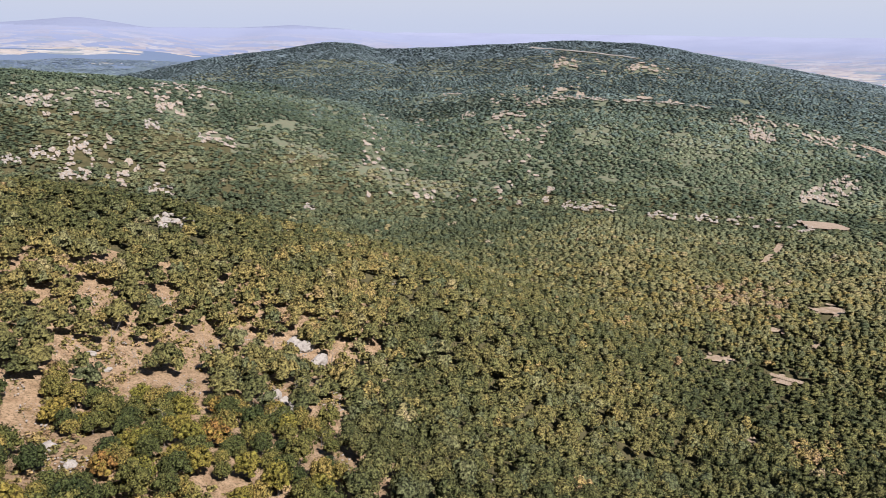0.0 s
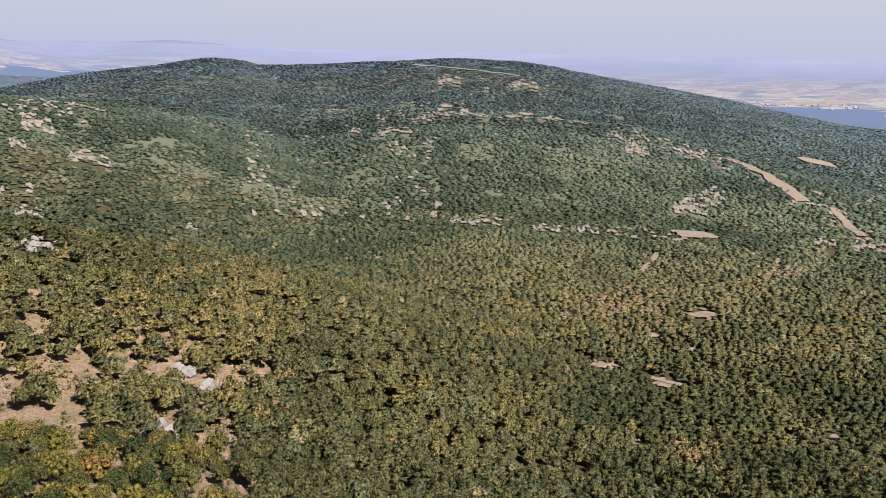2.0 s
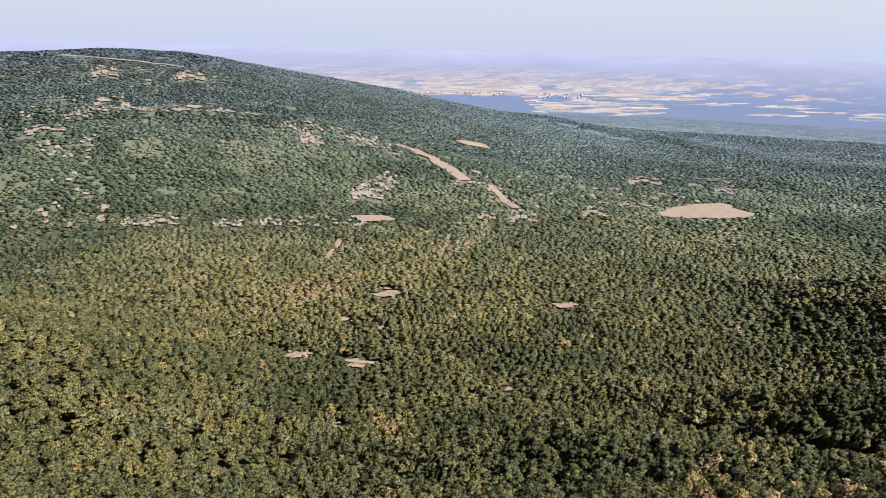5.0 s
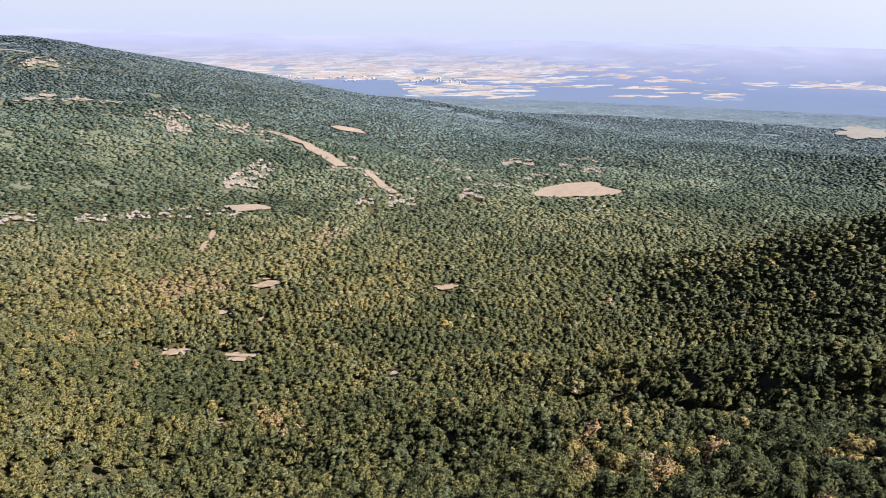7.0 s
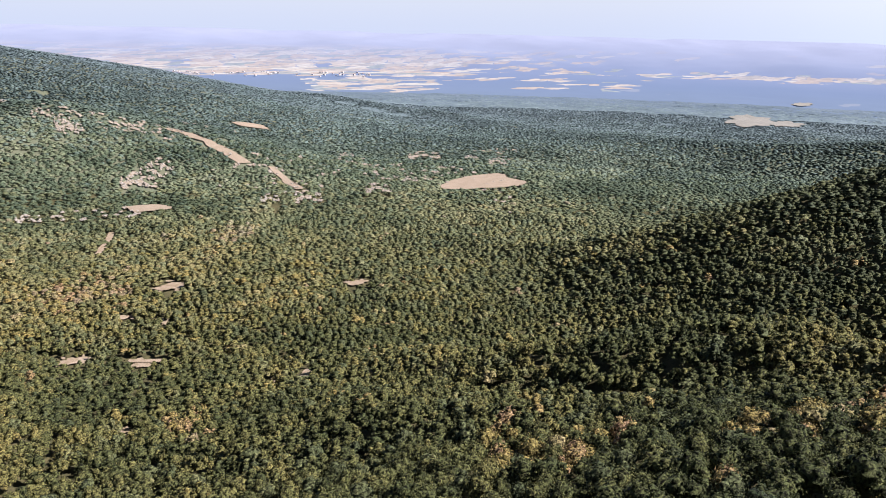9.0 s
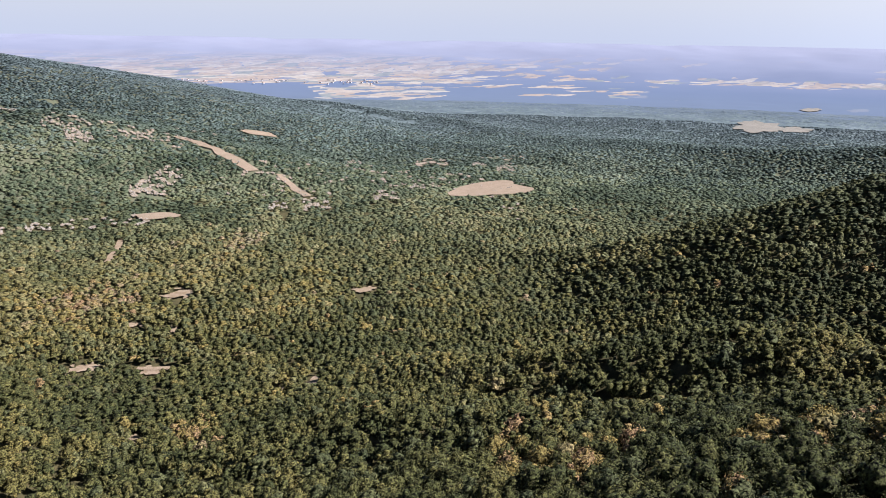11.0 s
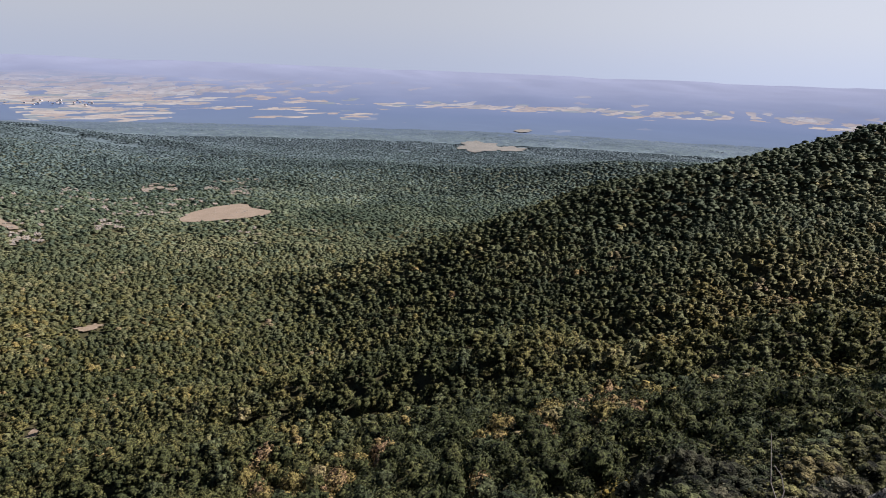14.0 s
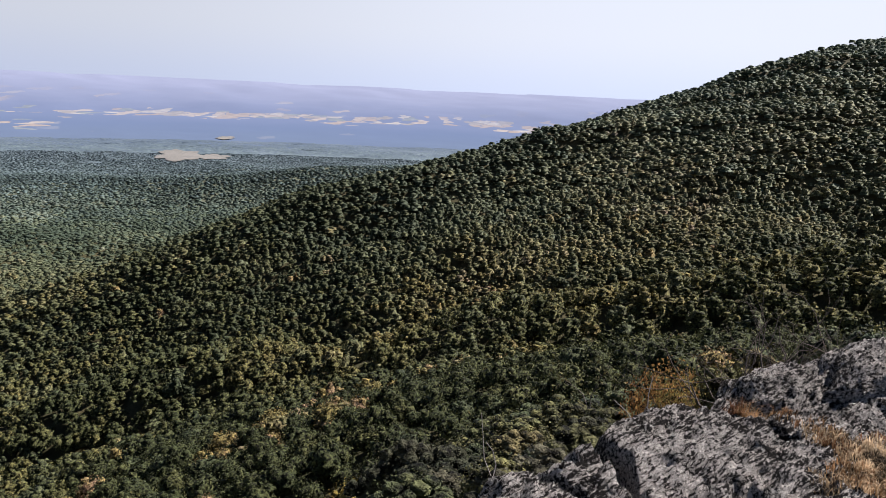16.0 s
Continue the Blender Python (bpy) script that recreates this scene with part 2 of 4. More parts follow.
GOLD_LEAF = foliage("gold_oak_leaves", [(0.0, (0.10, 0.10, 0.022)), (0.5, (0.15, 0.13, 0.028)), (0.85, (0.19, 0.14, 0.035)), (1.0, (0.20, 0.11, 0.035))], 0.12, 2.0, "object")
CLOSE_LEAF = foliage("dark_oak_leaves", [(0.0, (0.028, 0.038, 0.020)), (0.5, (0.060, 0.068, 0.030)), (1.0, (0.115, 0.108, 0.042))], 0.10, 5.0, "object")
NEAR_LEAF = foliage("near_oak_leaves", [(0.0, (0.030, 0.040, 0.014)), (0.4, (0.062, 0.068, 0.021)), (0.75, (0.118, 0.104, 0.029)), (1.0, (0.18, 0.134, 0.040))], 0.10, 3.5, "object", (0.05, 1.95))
DRY_FLOOR = earth("dry_slope_floor", (0.30, 0.210, 0.132), (0.19, 0.125, 0.072), (0.065, 0.050, 0.026), 2.6, 1.0, 5.0)
# hill floor: tan and green undergrowth, its colour also lightened for haze
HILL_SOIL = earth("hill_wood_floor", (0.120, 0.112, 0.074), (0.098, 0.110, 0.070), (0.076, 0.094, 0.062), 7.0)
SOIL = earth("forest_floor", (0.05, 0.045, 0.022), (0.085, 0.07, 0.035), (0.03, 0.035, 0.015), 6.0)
# far floor: the blue-grey is distance haze painted in
HAZED_SOIL = earth("hazed_wood_floor", (0.092, 0.122, 0.132), (0.104, 0.132, 0.142), (0.086, 0.116, 0.126), 40.0)
STUBBLE = earth("dry_field_soil", (0.215, 0.168, 0.126), (0.255, 0.200, 0.152), (0.155, 0.122, 0.085), 9.0)
SCREE = earth("pale_scree", (0.30, 0.255, 0.215), (0.20, 0.152, 0.112), (0.085, 0.08, 0.05), 3.0)
BARE_SOIL = earth("bare_earth", (0.28, 0.215, 0.165), (0.20, 0.145, 0.10), (0.09, 0.08, 0.04), 4.0)
PALE_FIELD = earth("pale_field", (0.17, 0.16, 0.14), (0.20, 0.185, 0.165), (0.13, 0.13, 0.12), 60.0)
STONE = earth("pale_stone", (0.23, 0.21, 0.185), (0.29, 0.265, 0.235), (0.13, 0.115, 0.095), 0.9)
PLASTER = earth("white_plaster", (0.52, 0.52, 0.54), (0.58, 0.58, 0.59), (0.46, 0.46, 0.48), 3.0, 0.0)
ROOF_TILE = earth("roof_tiles", (0.36, 0.27, 0.25), (0.42, 0.32, 0.28), (0.32, 0.25, 0.24), 2.0, 0.0)
GREY_TWIG = earth("grey_twigs", (0.09, 0.075, 0.065), (0.12, 0.10, 0.085), (0.06, 0.05, 0.045), 0.3)
PALE_TWIG = earth("pale_dead_wood", (0.20, 0.18, 0.165), (0.25, 0.23, 0.21), (0.13, 0.12, 0.11), 0.3)
STRAW_GRASS = foliage("straw_grass", [(0.0, (0.32, 0.225, 0.135)), (0.5, (0.45, 0.335, 0.21)), (1.0, (0.58, 0.46, 0.31))], 0.45, 6.0, "object")
RUST_GRASS = foliage("rust_grass", [(0.0, (0.16, 0.075, 0.04)), (0.5, (0.24, 0.13, 0.065)), (1.0, (0.32, 0.20, 0.10))], 0.3, 6.0, "object")
RUST_LEAF = foliage("rust_leaves", [(0.0, (0.22, 0.105, 0.04)), (0.5, (0.22, 0.155, 0.05)), (1.0, (0.15, 0.14, 0.045))], 0.4, 5.0, "object")
OLIVE_LEAF = foliage("olive_leaves", [(0.0, (0.06, 0.062, 0.026)), (0.5, (0.09, 0.085, 0.036)), (1.0, (0.14, 0.115, 0.052))], 0.2, 5.0, "object")
SILVER_LEAF = foliage("silvery_leaves", [(0.0, (0.03, 0.034, 0.019)), (0.5, (0.055, 0.056, 0.033)), (1.0, (0.10, 0.092, 0.058))], 0.3, 5.0, "object")
BARK = earth("oak_bark", (0.10, 0.085, 0.07), (0.17, 0.15, 0.13), (0.06, 0.05, 0.04), 0.4)


def plain_material():
    """The far plain: woods in painted haze, blue to pale lavender towards the horizon, and a patchwork of harvested
    fields with dark hedges.
    """
    m, n, l = nodes_of("far_plain")
    b = n["Principled BSDF"]
    geo = n.new("ShaderNodeNewGeometry")
    flat = n.new("ShaderNodeVectorMath")
    flat.operation = "MULTIPLY"
    flat.inputs[1].default_value = (1, 1, 0)
    l.new(geo.outputs["Position"], flat.inputs[0])
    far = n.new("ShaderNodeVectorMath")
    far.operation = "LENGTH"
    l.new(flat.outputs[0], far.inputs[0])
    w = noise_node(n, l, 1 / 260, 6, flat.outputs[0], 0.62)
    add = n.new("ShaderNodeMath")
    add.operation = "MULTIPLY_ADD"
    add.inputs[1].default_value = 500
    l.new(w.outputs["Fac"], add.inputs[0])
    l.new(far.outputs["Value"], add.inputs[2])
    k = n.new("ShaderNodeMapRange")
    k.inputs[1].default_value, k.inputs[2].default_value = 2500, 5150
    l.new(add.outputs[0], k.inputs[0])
    # haze painted by distance, up to the tone of the low sky
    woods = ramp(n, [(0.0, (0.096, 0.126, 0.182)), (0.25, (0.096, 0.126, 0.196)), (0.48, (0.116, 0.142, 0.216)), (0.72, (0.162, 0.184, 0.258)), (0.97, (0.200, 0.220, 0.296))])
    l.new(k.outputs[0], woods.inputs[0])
    # fields: cells of two sizes, some left as woods
    warp = noise_node(n, l, 1 / 90, 3, flat.outputs[0])
    bend = n.new("ShaderNodeVectorMath")
    bend.operation = "MULTIPLY_ADD"
    bend.inputs[1].default_value = (110, 110, 0)
    l.new(warp.outputs["Color"], bend.inputs[0])
    l.new(flat.outputs[0], bend.inputs[2])
    turn = n.new("ShaderNodeMapping")
    turn.inputs["Rotation"].default_value = (0, 0, radians(24))
    turn.inputs["Scale"].default_value = (1 / 520, 1 / 250, 0)
    l.new(bend.outputs[0], turn.inputs[0])
    cell = n.new("ShaderNodeTexVoronoi")
    cell.voronoi_dimensions = "2D"
    l.new(turn.outputs[0], cell.inputs["Vector"])
    pick = n.new("ShaderNodeSeparateColor")
    l.new(cell.outputs["Color"], pick.inputs[0])
    farm = n.new("ShaderNodeAttribute")
    farm.attribute_name = "farm"
    is_field = n.new("ShaderNodeMath")
    is_field.operation = "SUBTRACT"
    l.new(farm.outputs["Fac"], is_field.inputs[0])
    l.new(pick.outputs[0], is_field.inputs[1])
    mask = n.new("ShaderNodeMapRange")
    mask.inputs[1].default_value, mask.inputs[2].default_value = -0.01, 0.03
    l.new(is_field.outputs[0], mask.inputs[0])
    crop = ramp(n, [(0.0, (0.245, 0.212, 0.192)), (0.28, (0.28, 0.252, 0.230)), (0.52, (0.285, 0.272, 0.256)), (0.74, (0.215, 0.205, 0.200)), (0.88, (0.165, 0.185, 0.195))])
    crop.color_ramp.interpolation = "CONSTANT"
    l.new(pick.outputs[1], crop.inputs[0])
    rows = noise_node(n, l, 1 / 35, 5, flat.outputs[0], 0.6)
    shade = n.new("ShaderNodeMapRange")
    shade.inputs[1].default_value, shade.inputs[2].default_value, shade.inputs[3].default_value, shade.inputs[4].default_value = 0.35, 0.65, 0.82, 1.12
    l.new(rows.outputs["Fac"], shade.inputs[0])
    crops = mix_node(n, l, "MULTIPLY", 1.0, crop.outputs[0], shade.outputs[0])
    edge = n.new("ShaderNodeTexVoronoi")
    edge.voronoi_dimensions, edge.feature = "2D", "DISTANCE_TO_EDGE"
    l.new(turn.outputs[0], edge.inputs["Vector"])
    gap = n.new("ShaderNodeMath")
    gap.operation = "MULTIPLY_ADD"
    gap.inputs[1].default_value, gap.inputs[2].default_value = -0.22, 0.13
    l.new(rows.outputs["Fac"], gap.inputs[0])
    hedge = n.new("ShaderNodeMath")
    hedge.operation = "GREATER_THAN"
    l.new(edge.outputs["Distance"], hedge.inputs[0])
    l.new(gap.outputs[0], hedge.inputs[1])
    both = n.new("ShaderNodeMath")
    both.operation = "MULTIPLY"
    l.new(mask.outputs[0], both.inputs[0])
    l.new(hedge.outputs[0], both.inputs[1])
    # the fields sink into the same painted haze
    haze_fade = n.new("ShaderNodeMapRange")
    haze_fade.inputs[1].default_value, haze_fade.inputs[2].default_value, haze_fade.inputs[3].default_value, haze_fade.inputs[4].default_value = 3300, 4350, 0.95, 0.0
    l.new(far.outputs["Value"], haze_fade.inputs[0])
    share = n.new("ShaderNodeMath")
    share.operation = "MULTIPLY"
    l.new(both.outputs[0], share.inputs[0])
    l.new(haze_fade.outputs[0], share.inputs[1])
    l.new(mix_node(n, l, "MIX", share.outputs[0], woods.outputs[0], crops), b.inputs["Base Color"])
    b.inputs["Roughness"].default_value = 1.0
    b.inputs["Specular IOR Level"].default_value = 0.0
    return m


def lichen_rock():
    """Pale grey bedded rock under black and grey lichen."""
    m, n, l = nodes_of("lichen_rock")
    b = n["Principled BSDF"]
    geo = n.new("ShaderNodeNewGeometry")
    turn = n.new("ShaderNodeMapping")
    turn.inputs["Rotation"].default_value = (0, 0, radians(44))
    l.new(geo.outputs["Position"], turn.inputs[0])
    mp = n.new("ShaderNodeMapping")
    mp.inputs["Scale"].default_value = (1.5, 10.0, 10.0)
    l.new(turn.outputs[0], mp.inputs[0])
    streak = noise_node(n, l, 5.5, 12, mp.outputs[0], 0.74)
    blotch = noise_node(n, l, 2.6, 7, geo.outputs["Position"], 0.7)
    fine = noise_node(n, l, 55, 7, geo.outputs["Position"], 0.75)
    stone = ramp(n, [(0.30, (0.14, 0.118, 0.102)), (0.46, (0.44, 0.40, 0.36)), (0.62, (0.80, 0.75, 0.68))])
    l.new(fine.outputs["Fac"], stone.inputs[0])
    gather = n.new("ShaderNodeMath")
    gather.operation = "MULTIPLY_ADD"
    gather.inputs[1].default_value, gather.inputs[2].default_value = 0.4, -0.2
    l.new(blotch.outputs["Fac"], gather.inputs[0])
    dark = n.new("ShaderNodeMath")
    dark.operation = "ADD"
    l.new(streak.outputs["Fac"], dark.inputs[0])
    l.new(gather.outputs[0], dark.inputs[1])
    black = ramp(n, [(0.497, (0, 0, 0)), (0.515, (1, 1, 1))])
    l.new(dark.outputs[0], black.inputs[0])
    flake_shade = noise_node(n, l, 9.0, 8, mp.outputs[0], 0.7)          # thin dark lines painted in as the shade between the flakes
    off = n.new("ShaderNodeMath")
    off.operation = "SUBTRACT"
    off.inputs[1].default_value = 0.5
    l.new(flake_shade.outputs["Fac"], off.inputs[0])
    near = n.new("ShaderNodeMath")
    near.operation = "ABSOLUTE"
    l.new(off.outputs[0], near.inputs[0])
    parting = ramp(n, [(0.008, (1, 1, 1)), (0.02, (0, 0, 0))])
    l.new(near.outputs[0], parting.inputs[0])
    dark_lichen = mix_node(n, l, "MIX", black.outputs[0], stone.outputs[0], (0.012, 0.010, 0.009))
    l.new(mix_node(n, l, "MIX", parting.outputs[0], dark_lichen, (0.02, 0.017, 0.014)), b.inputs["Base Color"])
    b.inputs["Roughness"].default_value = 0.9
    b.inputs["Specular IOR Level"].default_value = 0.12
    bp = n.new("ShaderNodeBump")
    bp.inputs["Strength"].default_value, bp.inputs["Distance"].default_value = 0.9, 0.03
    l.new(fine.outputs["Fac"], bp.inputs["Height"])
    deep = n.new("ShaderNodeBump")
    deep.inputs["Strength"].default_value, deep.inputs["Distance"].default_value = 1.0, 0.09
    l.new(streak.outputs["Fac"], deep.inputs["Height"])
    l.new(bp.outputs[0], deep.inputs["Normal"])
    l.new(deep.outputs[0], b.inputs["Normal"])
    return m


LICHEN_ROCK = lichen_rock()
# mountain slopes in haze colour, a little darker than the low sky
HAZED_MOUNTAIN = earth("far_mountain", (0.148, 0.168, 0.235), (0.156, 0.176, 0.242), (0.144, 0.164, 0.230), 300.0, 0.0)
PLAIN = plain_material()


# ---------------------------------------------------------------- helpers for meshes
def mesh_from(name, verts, faces, mats, mat_index=None, smooth=False, tone=None):
    """A mesh from arrays; faces are one array (n, 3) or (n, 4)."""
    verts, faces = np.asarray(verts, np.float32), np.asarray(faces, np.int32)
    me = bpy.data.meshes.new(name)
    me.vertices.add(len(verts))
    me.vertices.foreach_set("co", verts.ravel())
    k = faces.shape[1]
    me.loops.add(faces.size)
    me.loops.foreach_set("vertex_index", faces.ravel())
    me.polygons.add(len(faces))
    me.polygons.foreach_set("loop_start", np.arange(0, faces.size, k, dtype=np.int32))
    me.polygons.foreach_set("loop_total", np.full(len(faces), k, np.int32))
    for mat in mats:
        me.materials.append(mat)
    if mat_index is not None:
        me.polygons.foreach_set("material_index", np.asarray(mat_index, np.int32))
    me.polygons.foreach_set("use_smooth", np.full(len(faces), smooth, bool))
    if tone is not None:
        at = me.attributes.new("tone", "FLOAT", "POINT")
        at.data.foreach_set("value", np.asarray(tone, np.float32))
    me.update(calc_edges=True)
    return me


def part(name, me, parent, label=""):
    ob = new(name, me)
    ob.parent = parent
    return tagged(ob, label)


# ---------------------------------------------------------------- the ground, one sheet to the horizon
def farmland(x, y, z):
    """How much of the far plain is under crops, 0 to 1, by bearing and elevation angle from the eye, to fit the
    camera's view.
    """
    az, el = np.degrees(np.arctan2(x, y)), np.degrees(np.arctan2(z - EYE, np.hypot(x, y)))
    el = el + 0.30 * fbm(x, y, 320, 3)
    step = lambda v, a, b: np.clip((v - a) / (b - a), 0, 1)
    farm = 0.95 * step(az, 12, 18) * step(48, az - 4, az + 3) * step(el, -3.25, -2.95) * step(-0.9, el - 0.5, el)
    farm = np.maximum(farm, 0.70 * step(12, az - 2, az + 2) * step(el, -1.75, -1.45))
    farm = np.maximum(farm, 0.62 * step(az, 46, 50) * step(el, -2.70, -2.58) * step(-2.25, el - 0.1, el))
    farm = np.maximum(farm, (0.04 + 0.26 * step(54, az - 6, az)) * step(el, -2.5, -2.2))
    heath = 0.85 * step(az, 36.5, 38) * step(46, az - 1.5, az + 1) * step(el, -4.35, -4.05) * step(-3.35, el - 0.2, el)
    few = 0.22 * step(az, 50, 52) * step(62, az - 2, az + 2) * step(el, -3.8, -3.5) * step(-2.9, el - 0.2, el)
    return np.maximum(np.maximum(farm, heath), few)


def ground():
    az = np.radians(np.concatenate([np.arange(-60, -34, 2.0), np.arange(-34, 120, 0.5), np.arange(120, 300, 4.0)]))
    rad = np.concatenate([np.linspace(1, 24, 18), 24 * (2200 / 24) ** np.linspace(0.02, 1, 175), np.linspace(2230, 4960, 84)])
    A, R = np.meshgrid(az, rad)
    x, y = R * np.sin(A), R * np.cos(A)
    v = np.stack([x, y, relief(x, y)], -1).reshape(-1, 3)
    na, nr = len(az), len(rad)
    i, j = np.meshgrid(np.arange(nr - 1), np.arange(na), indexing="ij")
    j2 = (j + 1) % na
    f = np.stack([i * na + j, (i + 1) * na + j, (i + 1) * na + j2, i * na + j2], -1).reshape(-1, 4)
    rr = (rad[:-1, None] + np.zeros((1, na))).ravel() * (1 + 0.12 * fbm(x[:-1].ravel(), y[:-1].ravel(), 300))
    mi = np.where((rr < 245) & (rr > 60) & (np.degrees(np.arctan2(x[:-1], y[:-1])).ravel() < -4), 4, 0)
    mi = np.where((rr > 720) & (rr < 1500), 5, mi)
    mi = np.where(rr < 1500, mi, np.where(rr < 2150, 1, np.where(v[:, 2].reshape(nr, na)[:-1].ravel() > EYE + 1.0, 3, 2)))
    me = mesh_from("ground", v, f, [SOIL, HAZED_SOIL, PLAIN, HAZED_MOUNTAIN, DRY_FLOOR, HILL_SOIL], mi, True)
    at = me.attributes.new("farm", "FLOAT", "POINT")
    at.data.foreach_set("value", farmland(v[:, 0], v[:, 1], v[:, 2]).astype(np.float32))
    ob = new("ground", me)
    tagged(ob, "wooded hills and valley floor running out to a hazy plain", "ground", kind="structure")
    # the cap under the eye
    cap = bmesh.new()
    ring = [cap.verts.new(v[k]) for k in range(na)]
    cap.faces.new(ring)
    me = bpy.data.meshes.new("ground_cap")
    cap.to_mesh(me)
    me.materials.append(SOIL)
    part("ground_cap", me, ob)
    return ob


# ---------------------------------------------------------------- bare places in the woods
# each one: bearing, distance, half width across that bearing, half depth along it
LEFT_SCREE = [(-18.8, 823, 16.4, 31), (-16.4, 931, 10.4, 22.8), (-15.9, 759, 20.6, 21), (-26.8, 672, 10.5, 14), (-24.6, 689, 9.8, 19), (-25.2, 643, 11.9, 19), (-26.7, 785, 12.3, 19), (-20, 759, 7.5, 16.6), (-23, 794, 6.7, 16), (-20.7, 597, 7.7, 17), (-18, 580, 12.7, 28), (-19.8, 624, 11.1, 14), (-12.1, 340, 8.1, 17.7), (-19, 290, 8.4, 16), (-28.6, 656, 7.5, 10)]
MID_SCREE = [(8.4, 1188, 39.6, 87.1), (4.5, 973, 24.9, 23), (11.2, 688, 19.7, 20), (15.6, 681, 14.7, 21), (18.6, 688, 10.9, 20), (9.2, 692, 8.9, 18), (8.3, 1453, 25.7, 56.5), (13.6, 1440, 28.7, 40), (14.2, 1148, 51.7, 102.5), (21.6, 973, 17.3, 21), (-9.8, 635, 6.3, 11)]
RIGHT_SCREE = [(36.9, 731, 15.8, 33), (41.9, 770, 15.4, 32), (44.2, 829, 10.5, 23.1), (25.5, 811, 20.9, 31), (50.5, 984, 13.9, 30.5), (45.2, 1030, 25.8, 44.5), (34.2, 726, 10.4, 20), (39.7, 1006, 10.8, 23.7), (48.6, 1013, 10, 22.1)]
VALLEY_SCREE = [(20.3, 372, 9.6, 10), (24.9, 358, 7.7, 8), (23.9, 420, 5.4, 6), (27.2, 464, 12.6, 12), (40.3, 460, 8.5, 12), (23.2, 275, 2.4, 7), (36.5, 317, 3.2, 11), (33.9, 309, 3.1, 9), (26.6, 407, 2.3, 7)]
DRY_SLOPES = [(-18.3, 202, 5.5, 20), (-19.3, 172, 3.5, 12), (-16.3, 200, 5, 6), (-24, 216, 5, 7), (-20.2, 222, 3, 5), (-25.4, 184, 7, 8), (-22.9, 188, 4, 8), (-22, 171, 4, 8), (-12, 214, 6, 5), (-15, 216, 3, 5), (-10.3, 211, 4, 5), (-12.2, 176, 4, 8), (-8.6, 183, 3.5, 7), (-8.4, 174, 3, 5), (-29.5, 152, 4, 8), (-28.9, 138, 4, 7), (-27.7, 128, 4, 5), (-30.6, 166, 3, 5), (-8.1, 140, 2.5, 6), (4.6, 152, 2, 5), (-3.5, 286, 1.5, 6)]
OLIVE = [(-0.3, 1166, 28.9, 63.6), (10.5, 909, 19.4, 25), (-5.1, 744, 18.5, 18), (-0.6, 745, 21.2, 17), (-9.9, 758, 21.6, 24), (17, 913, 26, 25)]
RUSTY = [(21.8, 467, 15.9, 19), (31.8, 580, 11.7, 25.7), (27.8, 260, 3.8, 16)]
FIELDS = [(26.1, 697, 18, 17), (49.9, 820, 44, 42), (33.1, 1185, 25.3, 15), (67.5, 1822, 58.6, 122.5), (69.7, 1808, 32.6, 62.5), (70.4, 2403, 25.7, 56.6)]
TRACKS = [([(27.8, 1030), (28.9, 1000), (30.4, 938), (31.6, 912), (32.6, 878)], 13), ([(34.4, 876), (35.3, 840), (35.6, 798), (36.3, 766)], 8), ([(23.6, 616), (23.2, 580), (22.5, 550)], 4.5), ([(27.3, 352), (26.0, 360), (23.9, 364)], 3), ([(5.9, 1610), (10.2, 1555), (13.2, 1520)], 9)]



def broken(spots, pieces=20):
    """Breaks each bare place into smaller ragged pieces."""
    g = np.random.default_rng(6)
    out = []
    for az, r, w, d in spots:
        for _ in range(pieces):
            k, a = math.sqrt(g.random()) * 0.85, g.uniform(0, 6.28)
            out.append((az + math.degrees(k * math.cos(a) * w / r), r + k * math.sin(a) * d, w * g.uniform(0.05, 0.21), d * g.uniform(0.08, 0.24)))
    return out


def speckle(count, az0, az1, r0, r1, seed):
    """Small outcrops strewn over a stony slope, gathered by noise."""
    g = np.random.default_rng(seed)
    out = []
    while len(out) < count:
        az, r = g.uniform(az0, az1), g.uniform(r0, r1)
        x, y = bearing(az, r)
        if fbm(np.array([x]), np.array([y]), 90, 2)[0] > 0.12:
            out.append((az, r, g.uniform(1.0, 3.0), g.uniform(2.5, 6)))
    return out


CREST_SCREE = [(az, r - 6, w * 1.8, 24) for az, r, w in ((0.5, 1180, 9), (1.7, 1005, 6), (6.5, 1035, 10), (7.8, 1062, 9), (8.8, 1075, 10), (9.9, 1085, 9), (10.8, 1085, 7), (13.4, 1085, 11), (15.3, 1080, 10), (17.5, 1080, 9), (20.1, 1020, 8), (21.3, 996, 7), (21.7, 970, 6), (25.7, 1000, 7), (26.5, 848, 9), (25.2, 816, 8), (27.1, 868, 8))]
ROCKS = [broken([spot]) for spot in LEFT_SCREE + MID_SCREE + RIGHT_SCREE] + [broken([spot], 14) for spot in CREST_SCREE]
OUTCROPS = [speckle(170, -30, -9, 480, 940, 31), speckle(150, -6, 26, 690, 1120, 32) + speckle(36, 4, 16, 1250, 1640, 33), speckle(190, 20, 52, 655, 1120, 34)]
SCREE_PIECES = [p for spots in ROCKS + OUTCROPS for p in spots]
VALLEY_SCREE = [(az, r, w * 0.8, d * 0.45) for az, r, w, d in VALLEY_SCREE] + broken(VALLEY_SCREE, 6)


